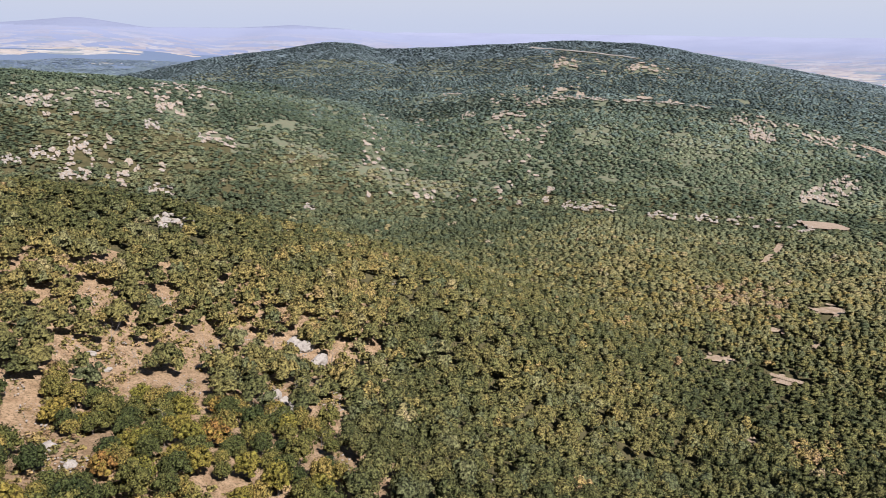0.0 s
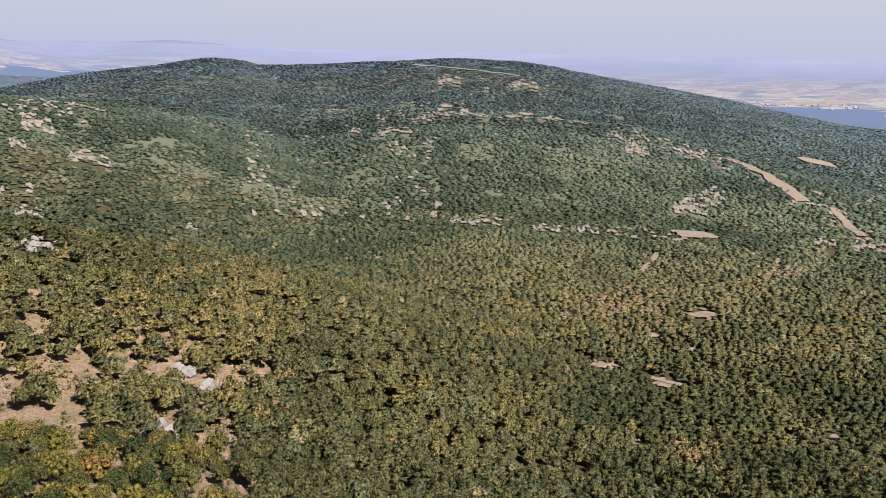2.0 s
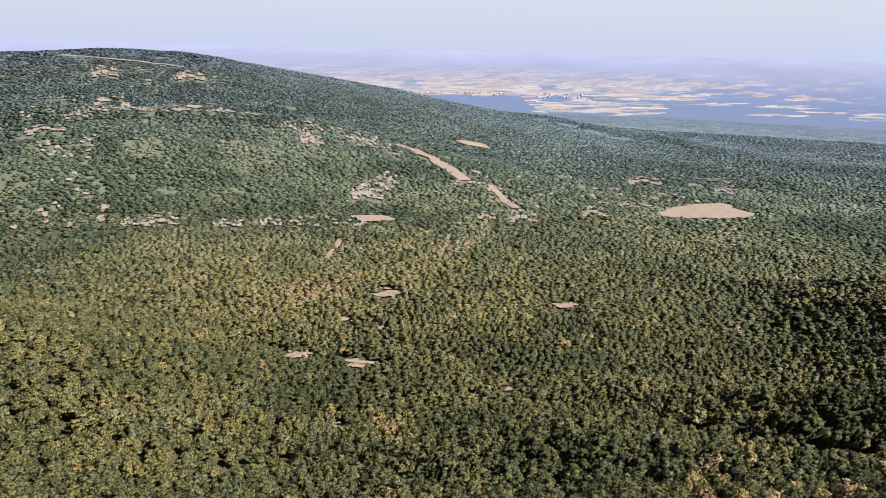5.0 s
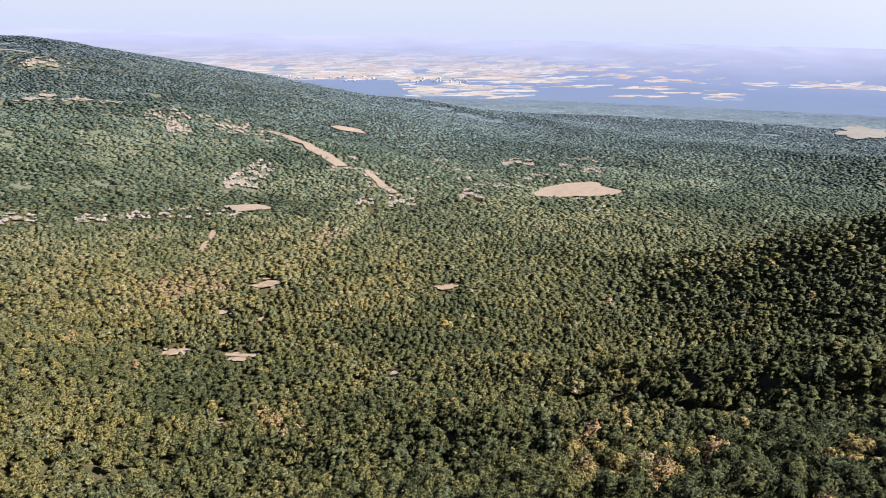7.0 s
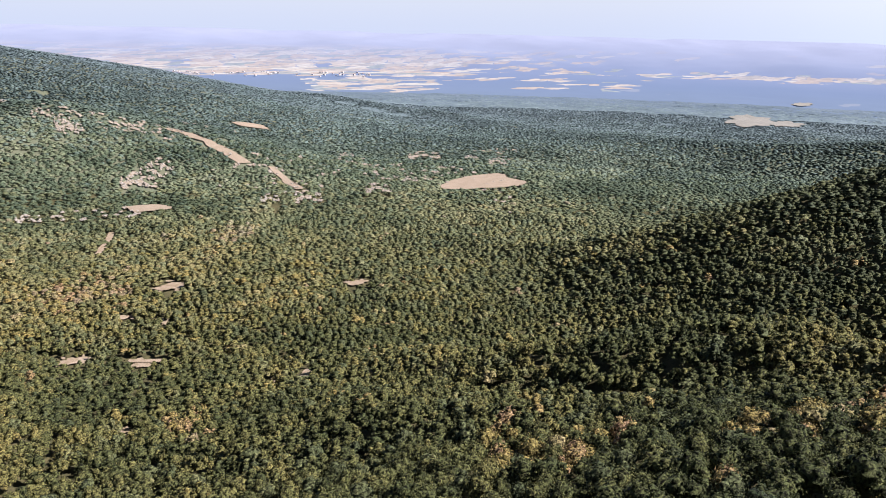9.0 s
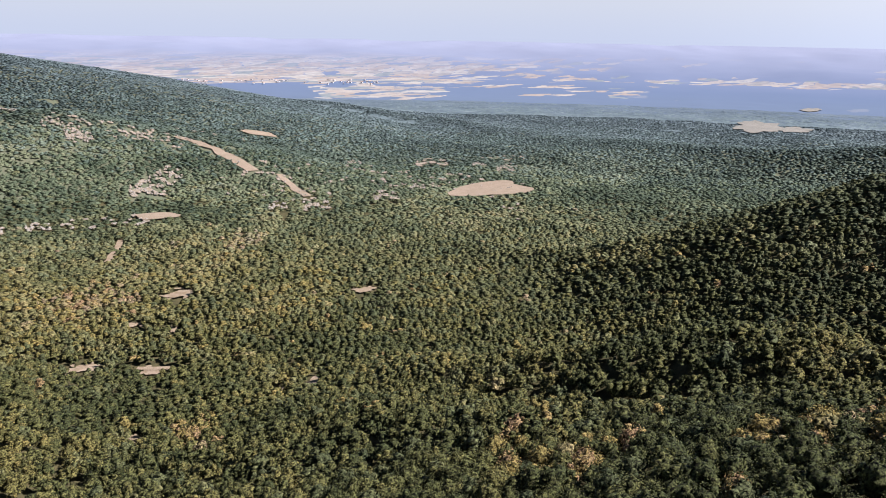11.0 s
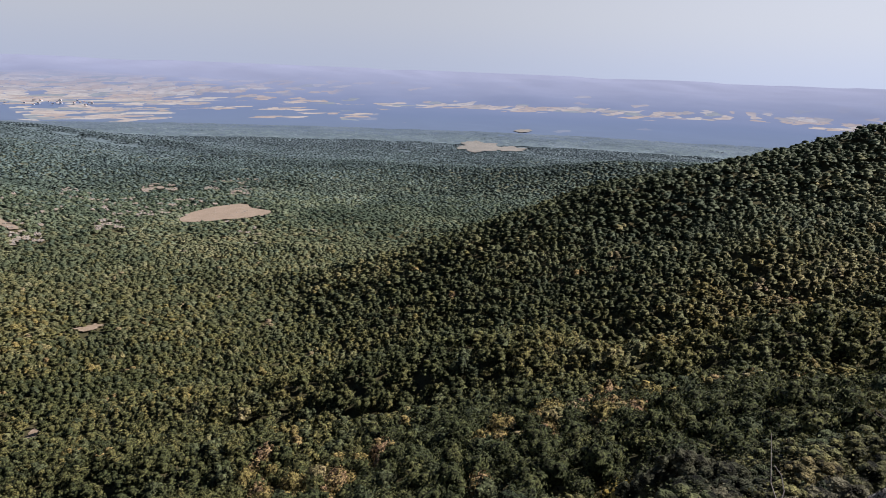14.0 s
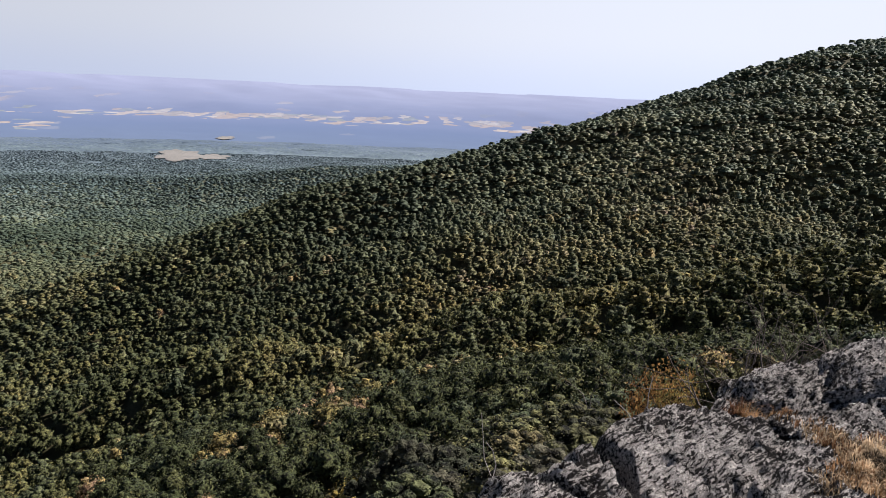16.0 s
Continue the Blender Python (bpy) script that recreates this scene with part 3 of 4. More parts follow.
def edge_of(spot, ang):
    """The ragged outline of a bare place: how far it reaches at each angle, about 1."""
    k = spot[0] * 3.7 + spot[1]
    if spot == FIELDS[1]:           # the large field: a wedge with a straight near side
        px, py = np.array((-1.01, -0.94, -0.55, 0.36, 0.49, 0.91, 0.85, -0.1)), np.array((-1.0, -0.05, 0.8, 1.45, 0.8, 0.05, -0.2, -0.71))
        corner = np.arctan2(py, px)
        order = np.argsort(corner)
        return np.interp(ang, corner[order], np.hypot(px, py)[order], period=2 * math.pi)
    if spot in FIELDS[:3]:          # ploughed fields have straight sides and corners
        a = ang - 0.3
        return 0.9 * (np.abs(np.cos(a)) ** 5 + np.abs(np.sin(a)) ** 5) ** -0.2 * (1 + 0.03 * np.sin(9 * ang + k))
    return 1 + 0.16 * np.sin(2 * ang + k) + 0.13 * np.sin(3 * ang + 2.3 * k) + 0.10 * np.sin(5 * ang + 1.7 * k) + 0.10 * np.sin(9 * ang + 0.7 * k) + 0.07 * np.sin(17 * ang + 1.1 * k)


def inside(x, y, spots, grow=0.0):
    hit = np.zeros(np.shape(x), bool)
    order = np.argsort(x)
    xs = x[order]
    for spot in spots:
        az, r, w, d = spot
        cx, cy = bearing(az, r)
        far = 1.7 * (max(w, d) + grow)
        some = order[np.searchsorted(xs, cx - far):np.searchsorted(xs, cx + far)]
        c, s = math.cos(radians(az)), math.sin(radians(az))
        dx, dy = x[some] - cx, y[some] - cy
        u, v = (dx * c - dy * s) / (w + grow), (dx * s + dy * c) / (d + grow)
        hit[some] |= np.hypot(u, v) < edge_of(spot, np.arctan2(v, u))
    return hit


def near_line(x, y, line, width):
    hit = np.zeros(np.shape(x), bool)
    for p, q in zip(line, line[1:]):
        p, q = np.array(bearing(*p)), np.array(bearing(*q))
        d = q - p
        t = np.clip(((x - p[0]) * d[0] + (y - p[1]) * d[1]) / (d @ d), 0, 1)
        hit |= np.hypot(x - p[0] - t * d[0], y - p[1] - t * d[1]) < width
    return hit


def drape(spot, lift, rings, seg, base=0):
    """Vertices and triangles of a patch of open ground laid over the slope, with a ragged edge."""
    az, r, w, d = spot
    cx, cy = bearing(az, r)
    c, s = math.cos(radians(az)), math.sin(radians(az))
    ang = np.linspace(0, 2 * math.pi, seg, endpoint=False)
    e = edge_of(spot, ang)
    k = np.linspace(0, 1, rings + 1)[1:, None] * e[None]
    u, v = (k * np.cos(ang) * w).ravel(), (k * np.sin(ang) * d).ravel()
    u, v = np.append(u, 0), np.append(v, 0)
    x, y = cx + u * c + v * s, cy - u * s + v * c
    z = relief(x, y) + lift + (0.0012 * r if r < 1500 else 0)
    faces = []
    for i in range(rings - 1):
        for j in range(seg):
            p, q = i * seg + j, i * seg + (j + 1) % seg
            faces += [(p, p + seg, q + seg), (p, q + seg, q)]
    faces += [(rings * seg, j, (j + 1) % seg) for j in range(seg)]
    return np.stack([x, y, z], -1), np.array(faces) + base


def bare_place(name, spots, mat, label, lift=0.5, rings=5, seg=40, kind="structure"):
    """One open place, of one patch or of many small ones."""
    V, F, base = [], [], 0
    for spot in spots:
        v, f = drape(spot, lift, rings, seg, base)
        V.append(v), F.append(f)
        base += len(v)
    ob = new(name, mesh_from(name, np.concatenate(V), np.concatenate(F), [mat], None, True))
    return tagged(ob, label, "clearing", kind=kind)


def track(name, line, width, mat, label):
    pts = [np.array(bearing(*p)) for p in line]
    path = []
    for p, q in zip(pts, pts[1:]):
        n = max(2, int(np.linalg.norm(q - p) / 8))
        path += [p + (q - p) * i / n for i in range(n)]
    path = np.array(path + [pts[-1]])
    path[1:-1] += np.stack([fbm(path[1:-1, 0], path[1:-1, 1], 30, 2), fbm(path[1:-1, 1], path[1:-1, 0], 30, 2)], -1) * width * 0.25
    d = np.gradient(path, axis=0)
    d /= np.linalg.norm(d, axis=1)[:, None]
    nrm = np.stack([-d[:, 1], d[:, 0]], -1)
    wid = width * (1 + 0.3 * fbm(path[:, 0], path[:, 1], 25, 2))[:, None]
    rows = np.stack([path + nrm * wid * k for k in (-0.5, -0.17, 0.17, 0.5)], 1)
    z = relief(rows[..., 0], rows[..., 1]) + 1.2
    v = np.concatenate([rows, z[..., None]], -1).reshape(-1, 3)
    f = [(i * 4 + j, i * 4 + j + 1, i * 4 + j + 5, i * 4 + j + 4) for i in range(len(path) - 1) for j in range(3)]
    ob = new(name, mesh_from(name, v, f, [mat], None, True))
    return tagged(ob, label, "track", kind="structure")


# ---------------------------------------------------------------- trees
def crown_template(kind, seed):
    """Crowns of unit radius round the origin: returns vertices and triangles."""
    g = np.random.default_rng(seed)
    verts, tris = [], []
    def dome(rings, seg, jit):
        base = len(verts)
        for i in range(rings):
            th = math.pi * (0.56 - 0.60 * i / rings)
            for j in range(seg):
                ph = 2 * math.pi * (j + 0.5 * (i % 2)) / seg
                k = 1 + jit * g.uniform(-1, 1)
                verts.append((k * math.sin(th) * math.cos(ph), k * math.sin(th) * math.sin(ph), k * math.cos(th) * 0.95))
        verts.append((0, 0, 0.95 * (1 + jit * g.uniform(-1, 0.5))))
        for i in range(rings - 1):
            for j in range(seg):
                p, q = base + i * seg + j, base + i * seg + (j + 1) % seg
                tris.append((p, q, q + seg)); tris.append((p, q + seg, p + seg))
        last = base + (rings - 1) * seg
        for j in range(seg):
            tris.append((last + j, last + (j + 1) % seg, base + rings * seg))
    def squeeze(k):
        verts[:] = [tuple(k * c for c in v) for v in verts]
    def leaves(count, size, low):
        for _ in range(count):
            d = g.normal(size=3); d /= np.linalg.norm(d)
            d[2] = abs(d[2]) * (1 if g.random() > low else -0.5)
            k = g.uniform(0.82, 1.12)
            c = d * k * np.array((1, 1, 0.95))
            nrm = d + g.normal(size=3) * 0.55; nrm /= np.linalg.norm(nrm)
            u = np.cross(nrm, g.normal(size=3)); u /= np.linalg.norm(u)
            w = np.cross(nrm, u)
            s = size * g.uniform(0.6, 1.3)
            b = len(verts)
            verts.extend([tuple(c - s * u), tuple(c - 0.7 * s * w + 0.25 * s * nrm), tuple(c + s * u), tuple(c + 0.7 * s * w + 0.15 * s * nrm)])
            tris.extend([(b, b + 1, b + 2), (b, b + 2, b + 3)])
    def lumps(number, rings, seg, reach, jit):
        """Small rounded heads that make up the crown."""
        for i in range(number):
            th, ph = math.acos(1 - 1.45 * (i + 0.5) / number), i * 2.399 + g.uniform(-0.5, 0.5)
            k = g.uniform(0.55, 0.85)
            centre = np.array((math.sin(th) * math.cos(ph), math.sin(th) * math.sin(ph), math.cos(th) * 0.95)) * k
            start = len(verts)
            dome(rings, seg, jit)
            rad = reach * g.uniform(0.7, 1.3)
            verts[start:] = [tuple(centre + rad * np.array(v)) for v in verts[start:]]
    def cluster(number, rings, seg, reach):
        """Several small heads side by side."""
        turn = g.uniform(0, 6.28)
        for i in range(number):
            start = len(verts)
            dome(rings, seg, 0.22)
            a, k = turn + i * 6.283 / number + g.uniform(-0.5, 0.5), g.uniform(0.35, 0.85)
            c, q = np.array((k * math.cos(a), k * math.sin(a), g.uniform(-0.5, 0.5))), reach * g.uniform(0.7, 1.35)
            verts[start:] = [tuple(c + q * np.array(v)) for v in verts[start:]]
    if kind == "near":
        dome(3, 6, 0.15); squeeze(0.60); lumps(26, 3, 6, 0.24, 0.18); leaves(300, 0.07, 0.2)
    elif kind == "close":
        dome(3, 7, 0.15); squeeze(0.62); lumps(34, 3, 6, 0.22, 0.16); leaves(420, 0.042, 0.2)
    elif kind == "spray":
        leaves(420, 0.060, 0.3); squeeze(0.72); leaves(480, 0.050, 0.3)
    elif kind == "broad":
        dome(3, 6, 0.2); squeeze(0.76); lumps(8, 2, 5, 0.32, 0.3); leaves(190, 0.085, 0.2)
    elif kind == "mid":
        dome(2, 5, 0.2); squeeze(0.70); lumps(5, 2, 4, 0.42, 0.3); leaves(46, 0.125, 0.15)
    elif kind == "fair":
        lumps(2, 2, 4, 0.52, 0.25); cluster(2, 2, 4, 0.55); leaves(9, 0.20, 0.12)
    elif kind == "small":
        cluster(2, 2, 4, 0.66); leaves(5, 0.27, 0.1)
    elif kind == "twin":
        dome(2, 4, 0.3); squeeze(0.92); leaves(4, 0.34, 0.1)
    elif kind == "speck":
        dome(2, 3, 0.25)
    elif kind == "far":
        dome(1, 4, 0.2)
    return np.array(verts), np.array(tris)


def hidden(x, y, z):
    """Which places the ground in front hides from the eye."""
    az = np.degrees(np.arctan2(x, y)); r = np.hypot(x, y)
    ga = np.arange(-60, 140, 0.5); gr = np.concatenate([np.arange(20, 800, 6.0), np.arange(800, 3400, 14.0)])
    A, R = np.meshgrid(np.radians(ga), gr, indexing="ij")
    gx, gy = R * np.sin(A), R * np.cos(A)
    el = (relief(gx, gy) + 2.0 - EYE) / R
    run = np.maximum.accumulate(el, axis=1)
    ia = np.clip(((az + 60) / 0.5).round().astype(int), 0, len(ga) - 1)
    ir = np.clip(np.searchsorted(gr, r - 14) - 1, 0, len(gr) - 1)
    return (z + 9 - EYE) / r < run[ia, ir] - 0.006


def scatter(spacing, r0, r1, az0=-33, az1=120):
    n = int(2 * r1 / spacing)
    gx, gy = np.meshgrid((np.arange(n) - n / 2) * spacing, (np.arange(n) - n / 2) * spacing)
    gx = gx + (np.arange(n) % 2)[:, None] * spacing * 0.5
    x = (gx + rng.uniform(-0.46, 0.46, gx.shape) * spacing).ravel()
    y = (gy + rng.uniform(-0.46, 0.46, gy.shape) * spacing).ravel()
    r, az = np.hypot(x, y), np.degrees(np.arctan2(x, y))
    keep = (r > r0) & (r < r1) & (az > az0) & (az < az1)
    return x[keep], y[keep]


def tone_at(x, y, n):
    """Leaf colour by place: yellower on the dry valley floor, darker in the grove, darker or lighter by bearing and
    distance on the right-hand slopes, and tree by tree.
    """
    base = 0.38 + 0.25 * fbm(x, y, 140, 3) + 0.17 * fbm(x + 900, y, 30, 2)
    az, r = np.degrees(np.arctan2(x, y)), np.hypot(x, y)
    dry = np.clip((31 - az) / 3, 0, 1) * np.clip((640 - r) / 120, 0, 1)
    grove = np.clip((az - 29.5 - 2.0 * fbm(x, y, 60, 2)) / 1.5, 0, 1) * np.clip((r - 300) / 60, 0, 1) * np.clip((760 - r) / 80, 0, 1)
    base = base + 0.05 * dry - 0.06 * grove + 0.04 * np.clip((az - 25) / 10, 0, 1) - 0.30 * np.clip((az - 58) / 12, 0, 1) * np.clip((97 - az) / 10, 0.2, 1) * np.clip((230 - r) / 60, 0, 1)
    base = base + 0.09 * np.clip((az - 90) / 8, 0, 1) * np.clip((r - 330) / 60, 0, 1)
    base = base + 0.03 * np.clip((-4 - az) / 6, 0, 1) * (r < 300) + np.clip((r - 550) / 150, 0, 1) * (0.16 * fbm(x + 50, y - 70, 60, 3) + 0.16 * fbm(x - 20, y + 30, 22, 2) - 0.04)
    base = base + 0.03 * np.clip((az - 10) / 6, 0, 1) * np.clip((38 - az) / 6, 0, 1) * (r < 330)
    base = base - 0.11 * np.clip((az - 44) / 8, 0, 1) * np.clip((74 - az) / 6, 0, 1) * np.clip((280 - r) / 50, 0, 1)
    base = base + np.clip((az - 55) / 10, 0, 1) * (0.17 * fbm(x + 333, y, 70, 3) - 0.09)
    t = base + rng.normal(0, 0.11, n)
    t = np.where(rng.random(n) < 0.012, rng.uniform(0.72, 0.95, n), t)
    rusty = inside(x, y, RUSTY, 4.0) & (rng.random(n) < 0.7)
    t = np.where(rusty, rng.uniform(0.82, 1.0, n), t)
    olive = inside(x, y, OLIVE, 4.0)
    t = np.where(olive, rng.uniform(0.6, 0.95, n), t)
    tan = (az > 50) & (az < 95) & (r > 130) & (r < 190) & (fbm(x, y, 30, 2) > 0.1) & (rng.random(n) < 0.45)
    t = np.where(tan, rng.uniform(0.66, 0.97, n), t)
    streak = near_line(x, y, [(93, 400), (98.4, 410), (102, 420)], 5.0)
    yellow = (az > 103) & (az < 110) & (np.abs(r - 452 - 8 * fbm(x, y, 20, 2)) < 7)
    t = np.where((streak | yellow) & (rng.random(n) < 0.7), rng.uniform(0.62, 0.85, n), t)
    return np.clip(t, 0.02, 1.0)


BARE = SCREE_PIECES + VALLEY_SCREE


def singled_out(x, y):
    """The two near stretches whose trees stand as things of their own."""
    az, r = np.degrees(np.arctan2(x, y)), np.hypot(x, y)
    return ((az < -8) & (r < 166)) | ((az > 68) & (r < 88))


def standing(x, y):
    """Where trees stand: not in fields and on tracks, and thinly on scree and dry slopes."""
    n = len(x)
    keep = ~inside(x, y, FIELDS, 1.5)
    for line, width in TRACKS:
        keep &= ~near_line(x, y, line, width * 0.5 + (3 if width > 5 else 2))
    thin = inside(x, y, BARE, 1.0)
    keep &= ~(thin & (rng.random(n) < 0.92))
    r = np.hypot(x, y)
    # thinned on the eye's side too, so the bare places show to the camera
    for ahead in (8, 16):
        keep &= ~((r > 250) & inside(x * (1 + ahead / r), y * (1 + ahead / r), BARE) & (rng.random(n) < 0.75))
    keep &= ~(inside(x, y, DRY_SLOPES, 0.6) & (rng.random(n) < 0.965))
    for ahead in (3,):
        keep &= ~((r < 250) & inside(x * (1 + ahead / r), y * (1 + ahead / r), DRY_SLOPES) & (rng.random(n) < 0.8))
    keep &= ~((np.hypot(x, y) < 215) & (np.arctan2(x, y) < -0.12) & (rng.random(n) < 0.16))
    keep &= ~((fbm(x - 300, y + 77, 18, 2) > 0.75) & (x < 150) & (rng.random(n) < 0.6))
    keep &= ~((r > 560) & (r < 1300) & (fbm(x + 88, y - 41, 24, 3) > 0.62) & (rng.random(n) < 0.7))
    keep &= ~(inside(x, y, OLIVE, 2.0) & (rng.random(n) < 0.35))
    return keep


def forest(name, label, kind, spacing, r0, r1, size, tall=1.0, level=0.7, lift=0.95, variants=6):
    x, y = scatter(spacing, r0, r1)
    z = relief(x, y)
    keep = standing(x, y) & ~hidden(x, y, z) & ~singled_out(x, y) & ((z + 7 - EYE) / np.hypot(x, y) > -0.69)
    x, y, z = x[keep], y[keep], z[keep]
    n = len(x)
    if not n:
        return None
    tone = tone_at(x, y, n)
    s = size * rng.uniform(0.70, 1.30, n) * np.where(inside(x, y, BARE, 1.0), 0.62, 1.0)
    h = s * tall * rng.uniform(0.85, 1.2, n)
    top = z + 0.85 * lift + lift * (level * size * tall + (1 - level) * h) + 0.10 * size * tall * rng.normal(size=n)
    turn = rng.uniform(0, 2 * math.pi, n)
    pick = rng.integers(0, variants, n)
    # the right-hand ridge gets extra blend, which makes it greener and brighter
    haze_k = haze_by_distance(np.hypot(x, y)) + 0.12 * np.clip((np.degrees(np.arctan2(x, y)) - 66) / 20, 0, 1) * np.clip((np.hypot(x, y) - 300) / 120, 0, 1) * (np.hypot(x, y) < 900) + 0.035 * rng.normal(size=n)
    steps = np.array(HAZE_STEPS)
    slot = np.abs(haze_k[:, None] - steps[None]).argmin(axis=1)
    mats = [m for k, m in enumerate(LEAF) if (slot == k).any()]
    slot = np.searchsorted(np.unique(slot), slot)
    V, F, M, T, base = [], [], [], [], 0
    for k in range(variants):
        tv, tf = crown_template(kind, 100 * k + len(kind))
        m = pick == k
        c, sn = np.cos(turn[m])[:, None], np.sin(turn[m])[:, None]
        vx = (tv[:, 0] * c - tv[:, 1] * sn) * s[m][:, None] + x[m][:, None]
        vy = (tv[:, 0] * sn + tv[:, 1] * c) * s[m][:, None] + y[m][:, None]
        vz = tv[:, 2] * h[m][:, None] + top[m][:, None]
        cnt = int(m.sum())
        V.append(np.stack([vx, vy, vz], -1).reshape(-1, 3))
        F.append((tf[None] + (np.arange(cnt) * len(tv))[:, None, None] + base).reshape(-1, 3))
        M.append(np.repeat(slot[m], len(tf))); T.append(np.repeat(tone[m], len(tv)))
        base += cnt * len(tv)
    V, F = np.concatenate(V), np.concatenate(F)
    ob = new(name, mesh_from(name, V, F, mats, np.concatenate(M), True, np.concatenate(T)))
    return tagged(ob, label, "forest", kind="stuff")


ground()
for spot in FIELDS[:3]:
    bare_place("field", [spot], STUBBLE, "bare tan stubble field among the trees", 0.8)
for spot in FIELDS[3:]:
    bare_place("field", [spot], PALE_FIELD, "pale distant field amid hazy woods", 2.0)
for spots in ROCKS:
    bare_place("scree", spots, SCREE, "pale rock scree breaking through the woods", 0.5, 2, 16)
for spots in OUTCROPS:
    bare_place("rock_outcrops", spots, SCREE, "small pale rock outcrops showing between the trees", 0.6, 2, 12, "stuff")
for spot in VALLEY_SCREE:
    bare_place("bare_soil", [spot], BARE_SOIL, "bare reddish earth between bushes", 0.5, 3, 24)
for (line, width), mat in zip(TRACKS, (STUBBLE, STUBBLE, BARE_SOIL, BARE_SOIL, PALE_FIELD)):
    track("dirt_track", line, width, mat, "bare dirt track cut through the woods")


# ---------------------------------------------------------------- single trees near the eye
def trunk_mesh(seed):
    g = np.random.default_rng(seed)
    v, f = [], []
    def limb(p, q, r0, r1, seg=5):
        p, q = np.array(p, float), np.array(q, float)
        d = (q - p) / np.linalg.norm(q - p)
        u = np.cross(d, (0.3, 0.7, 0.2)); u /= np.linalg.norm(u)
        w = np.cross(d, u)
        b = len(v)
        for c, r in ((p, r0), ((p + q) / 2 + g.normal(size=3) * 0.06, (r0 + r1) / 2), (q, r1)):
            for k in range(seg):
                a = 2 * math.pi * k / seg
                v.append(tuple(c + r * (u * math.cos(a) + w * math.sin(a))))
        for i in range(2):
            for k in range(seg):
                f.append((b + i * seg + k, b + i * seg + (k + 1) % seg, b + (i + 1) * seg + (k + 1) % seg, b + (i + 1) * seg + k))
    lean = g.normal(size=2) * 0.12
    limb((0, 0, -0.6), (lean[0], lean[1], 0.9), 0.085, 0.06)
    for k in range(4):
        a = k * 1.6 + g.uniform(0, 0.6)
        limb((lean[0], lean[1], 0.35 + 0.15 * k), (0.55 * math.cos(a), 0.55 * math.sin(a), 0.9 + 0.16 * k), 0.045, 0.012, 4)
    return mesh_from("trunk", v, f, [BARK], None, True)


def oak_model(seed, leaf, name, label, group, kind="near"):
    """A tree of crown radius 1, standing on the origin: trunk with limbs, and a crown of leaf sprays in lumps."""
    base = new(name)
    tagged(base, label, "tree", group)
    part("trunk", trunk_mesh(seed), base)
    v, t = crown_template(kind, seed)
    v = v * np.array((1, 1, 1.05)) + np.array((0, 0, 1.05))
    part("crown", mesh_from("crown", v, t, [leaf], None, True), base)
    return base


def near_trees():
    g = np.random.default_rng(21)
    green = [oak_model(500 + k, NEAR_LEAF, "oak_tree", "small round oak tree with dense green leaves", "oaks of the near slope") for k in range(5)]
    gold = [oak_model(520 + k, GOLD_LEAF, "oak_tree", "small oak tree turning yellow and rust in autumn", "oaks of the near slope") for k in range(3)]
    close = [oak_model(540 + k, CLOSE_LEAF, "oak_tree", "small round oak tree with dense dark green leaves", "oaks below the ledge", "close") for k in range(4)]
    close_gold = [oak_model(560 + k, GOLD_LEAF, "oak_tree", "small oak tree turning tan and yellow in autumn", "oaks below the ledge", "close") for k in range(2)]
    used = set()
    x1, y1 = scatter(4.1, 90, 166, -33, -8)
    x2, y2 = scatter(3.5, 20, 88, 68, 120)
    x, y = np.append(x1, x2), np.append(y1, y2)
    az, r = np.degrees(np.arctan2(x, y)), np.hypot(x, y)
    ok = singled_out(x, y) & standing(x, y) & (((az < -8) & (r > 92)) | (r > 29))
    x, y, az, r = x[ok], y[ok], az[ok], r[ok]
    z = relief(x, y)
    see = ~hidden(x, y, z) & ((z + 5 - EYE) / r > -0.62)
    for px, py, pz, pa, pr in zip(x[see], y[see], z[see], az[see], r[see]):
        warm = g.random() < (0.20 if pa < 0 else 0.13)
        pool = (gold if warm else green) if pa < 0 else (close_gold if warm else close)
        model = pool[g.integers(0, len(pool))]
        s = g.uniform(1.5, 2.9) if pa < 0 else (g.uniform(0.85, 1.15) + 1.3 * min(pr / 100, 1))
        m = Matrix.Translation((px, py, pz - 0.1)) @ Matrix.Rotation(g.uniform(0, 6.28), 4, "Z") @ Matrix.Diagonal((s, s * g.uniform(0.9, 1.1), s * g.uniform(0.85, 1.2), 1))
        if model not in used:
            used.add(model)
            model.matrix_basis = m
        else:
            made = copy_thing(model, Matrix.Identity(4))
            made.matrix_basis = m


near_trees()


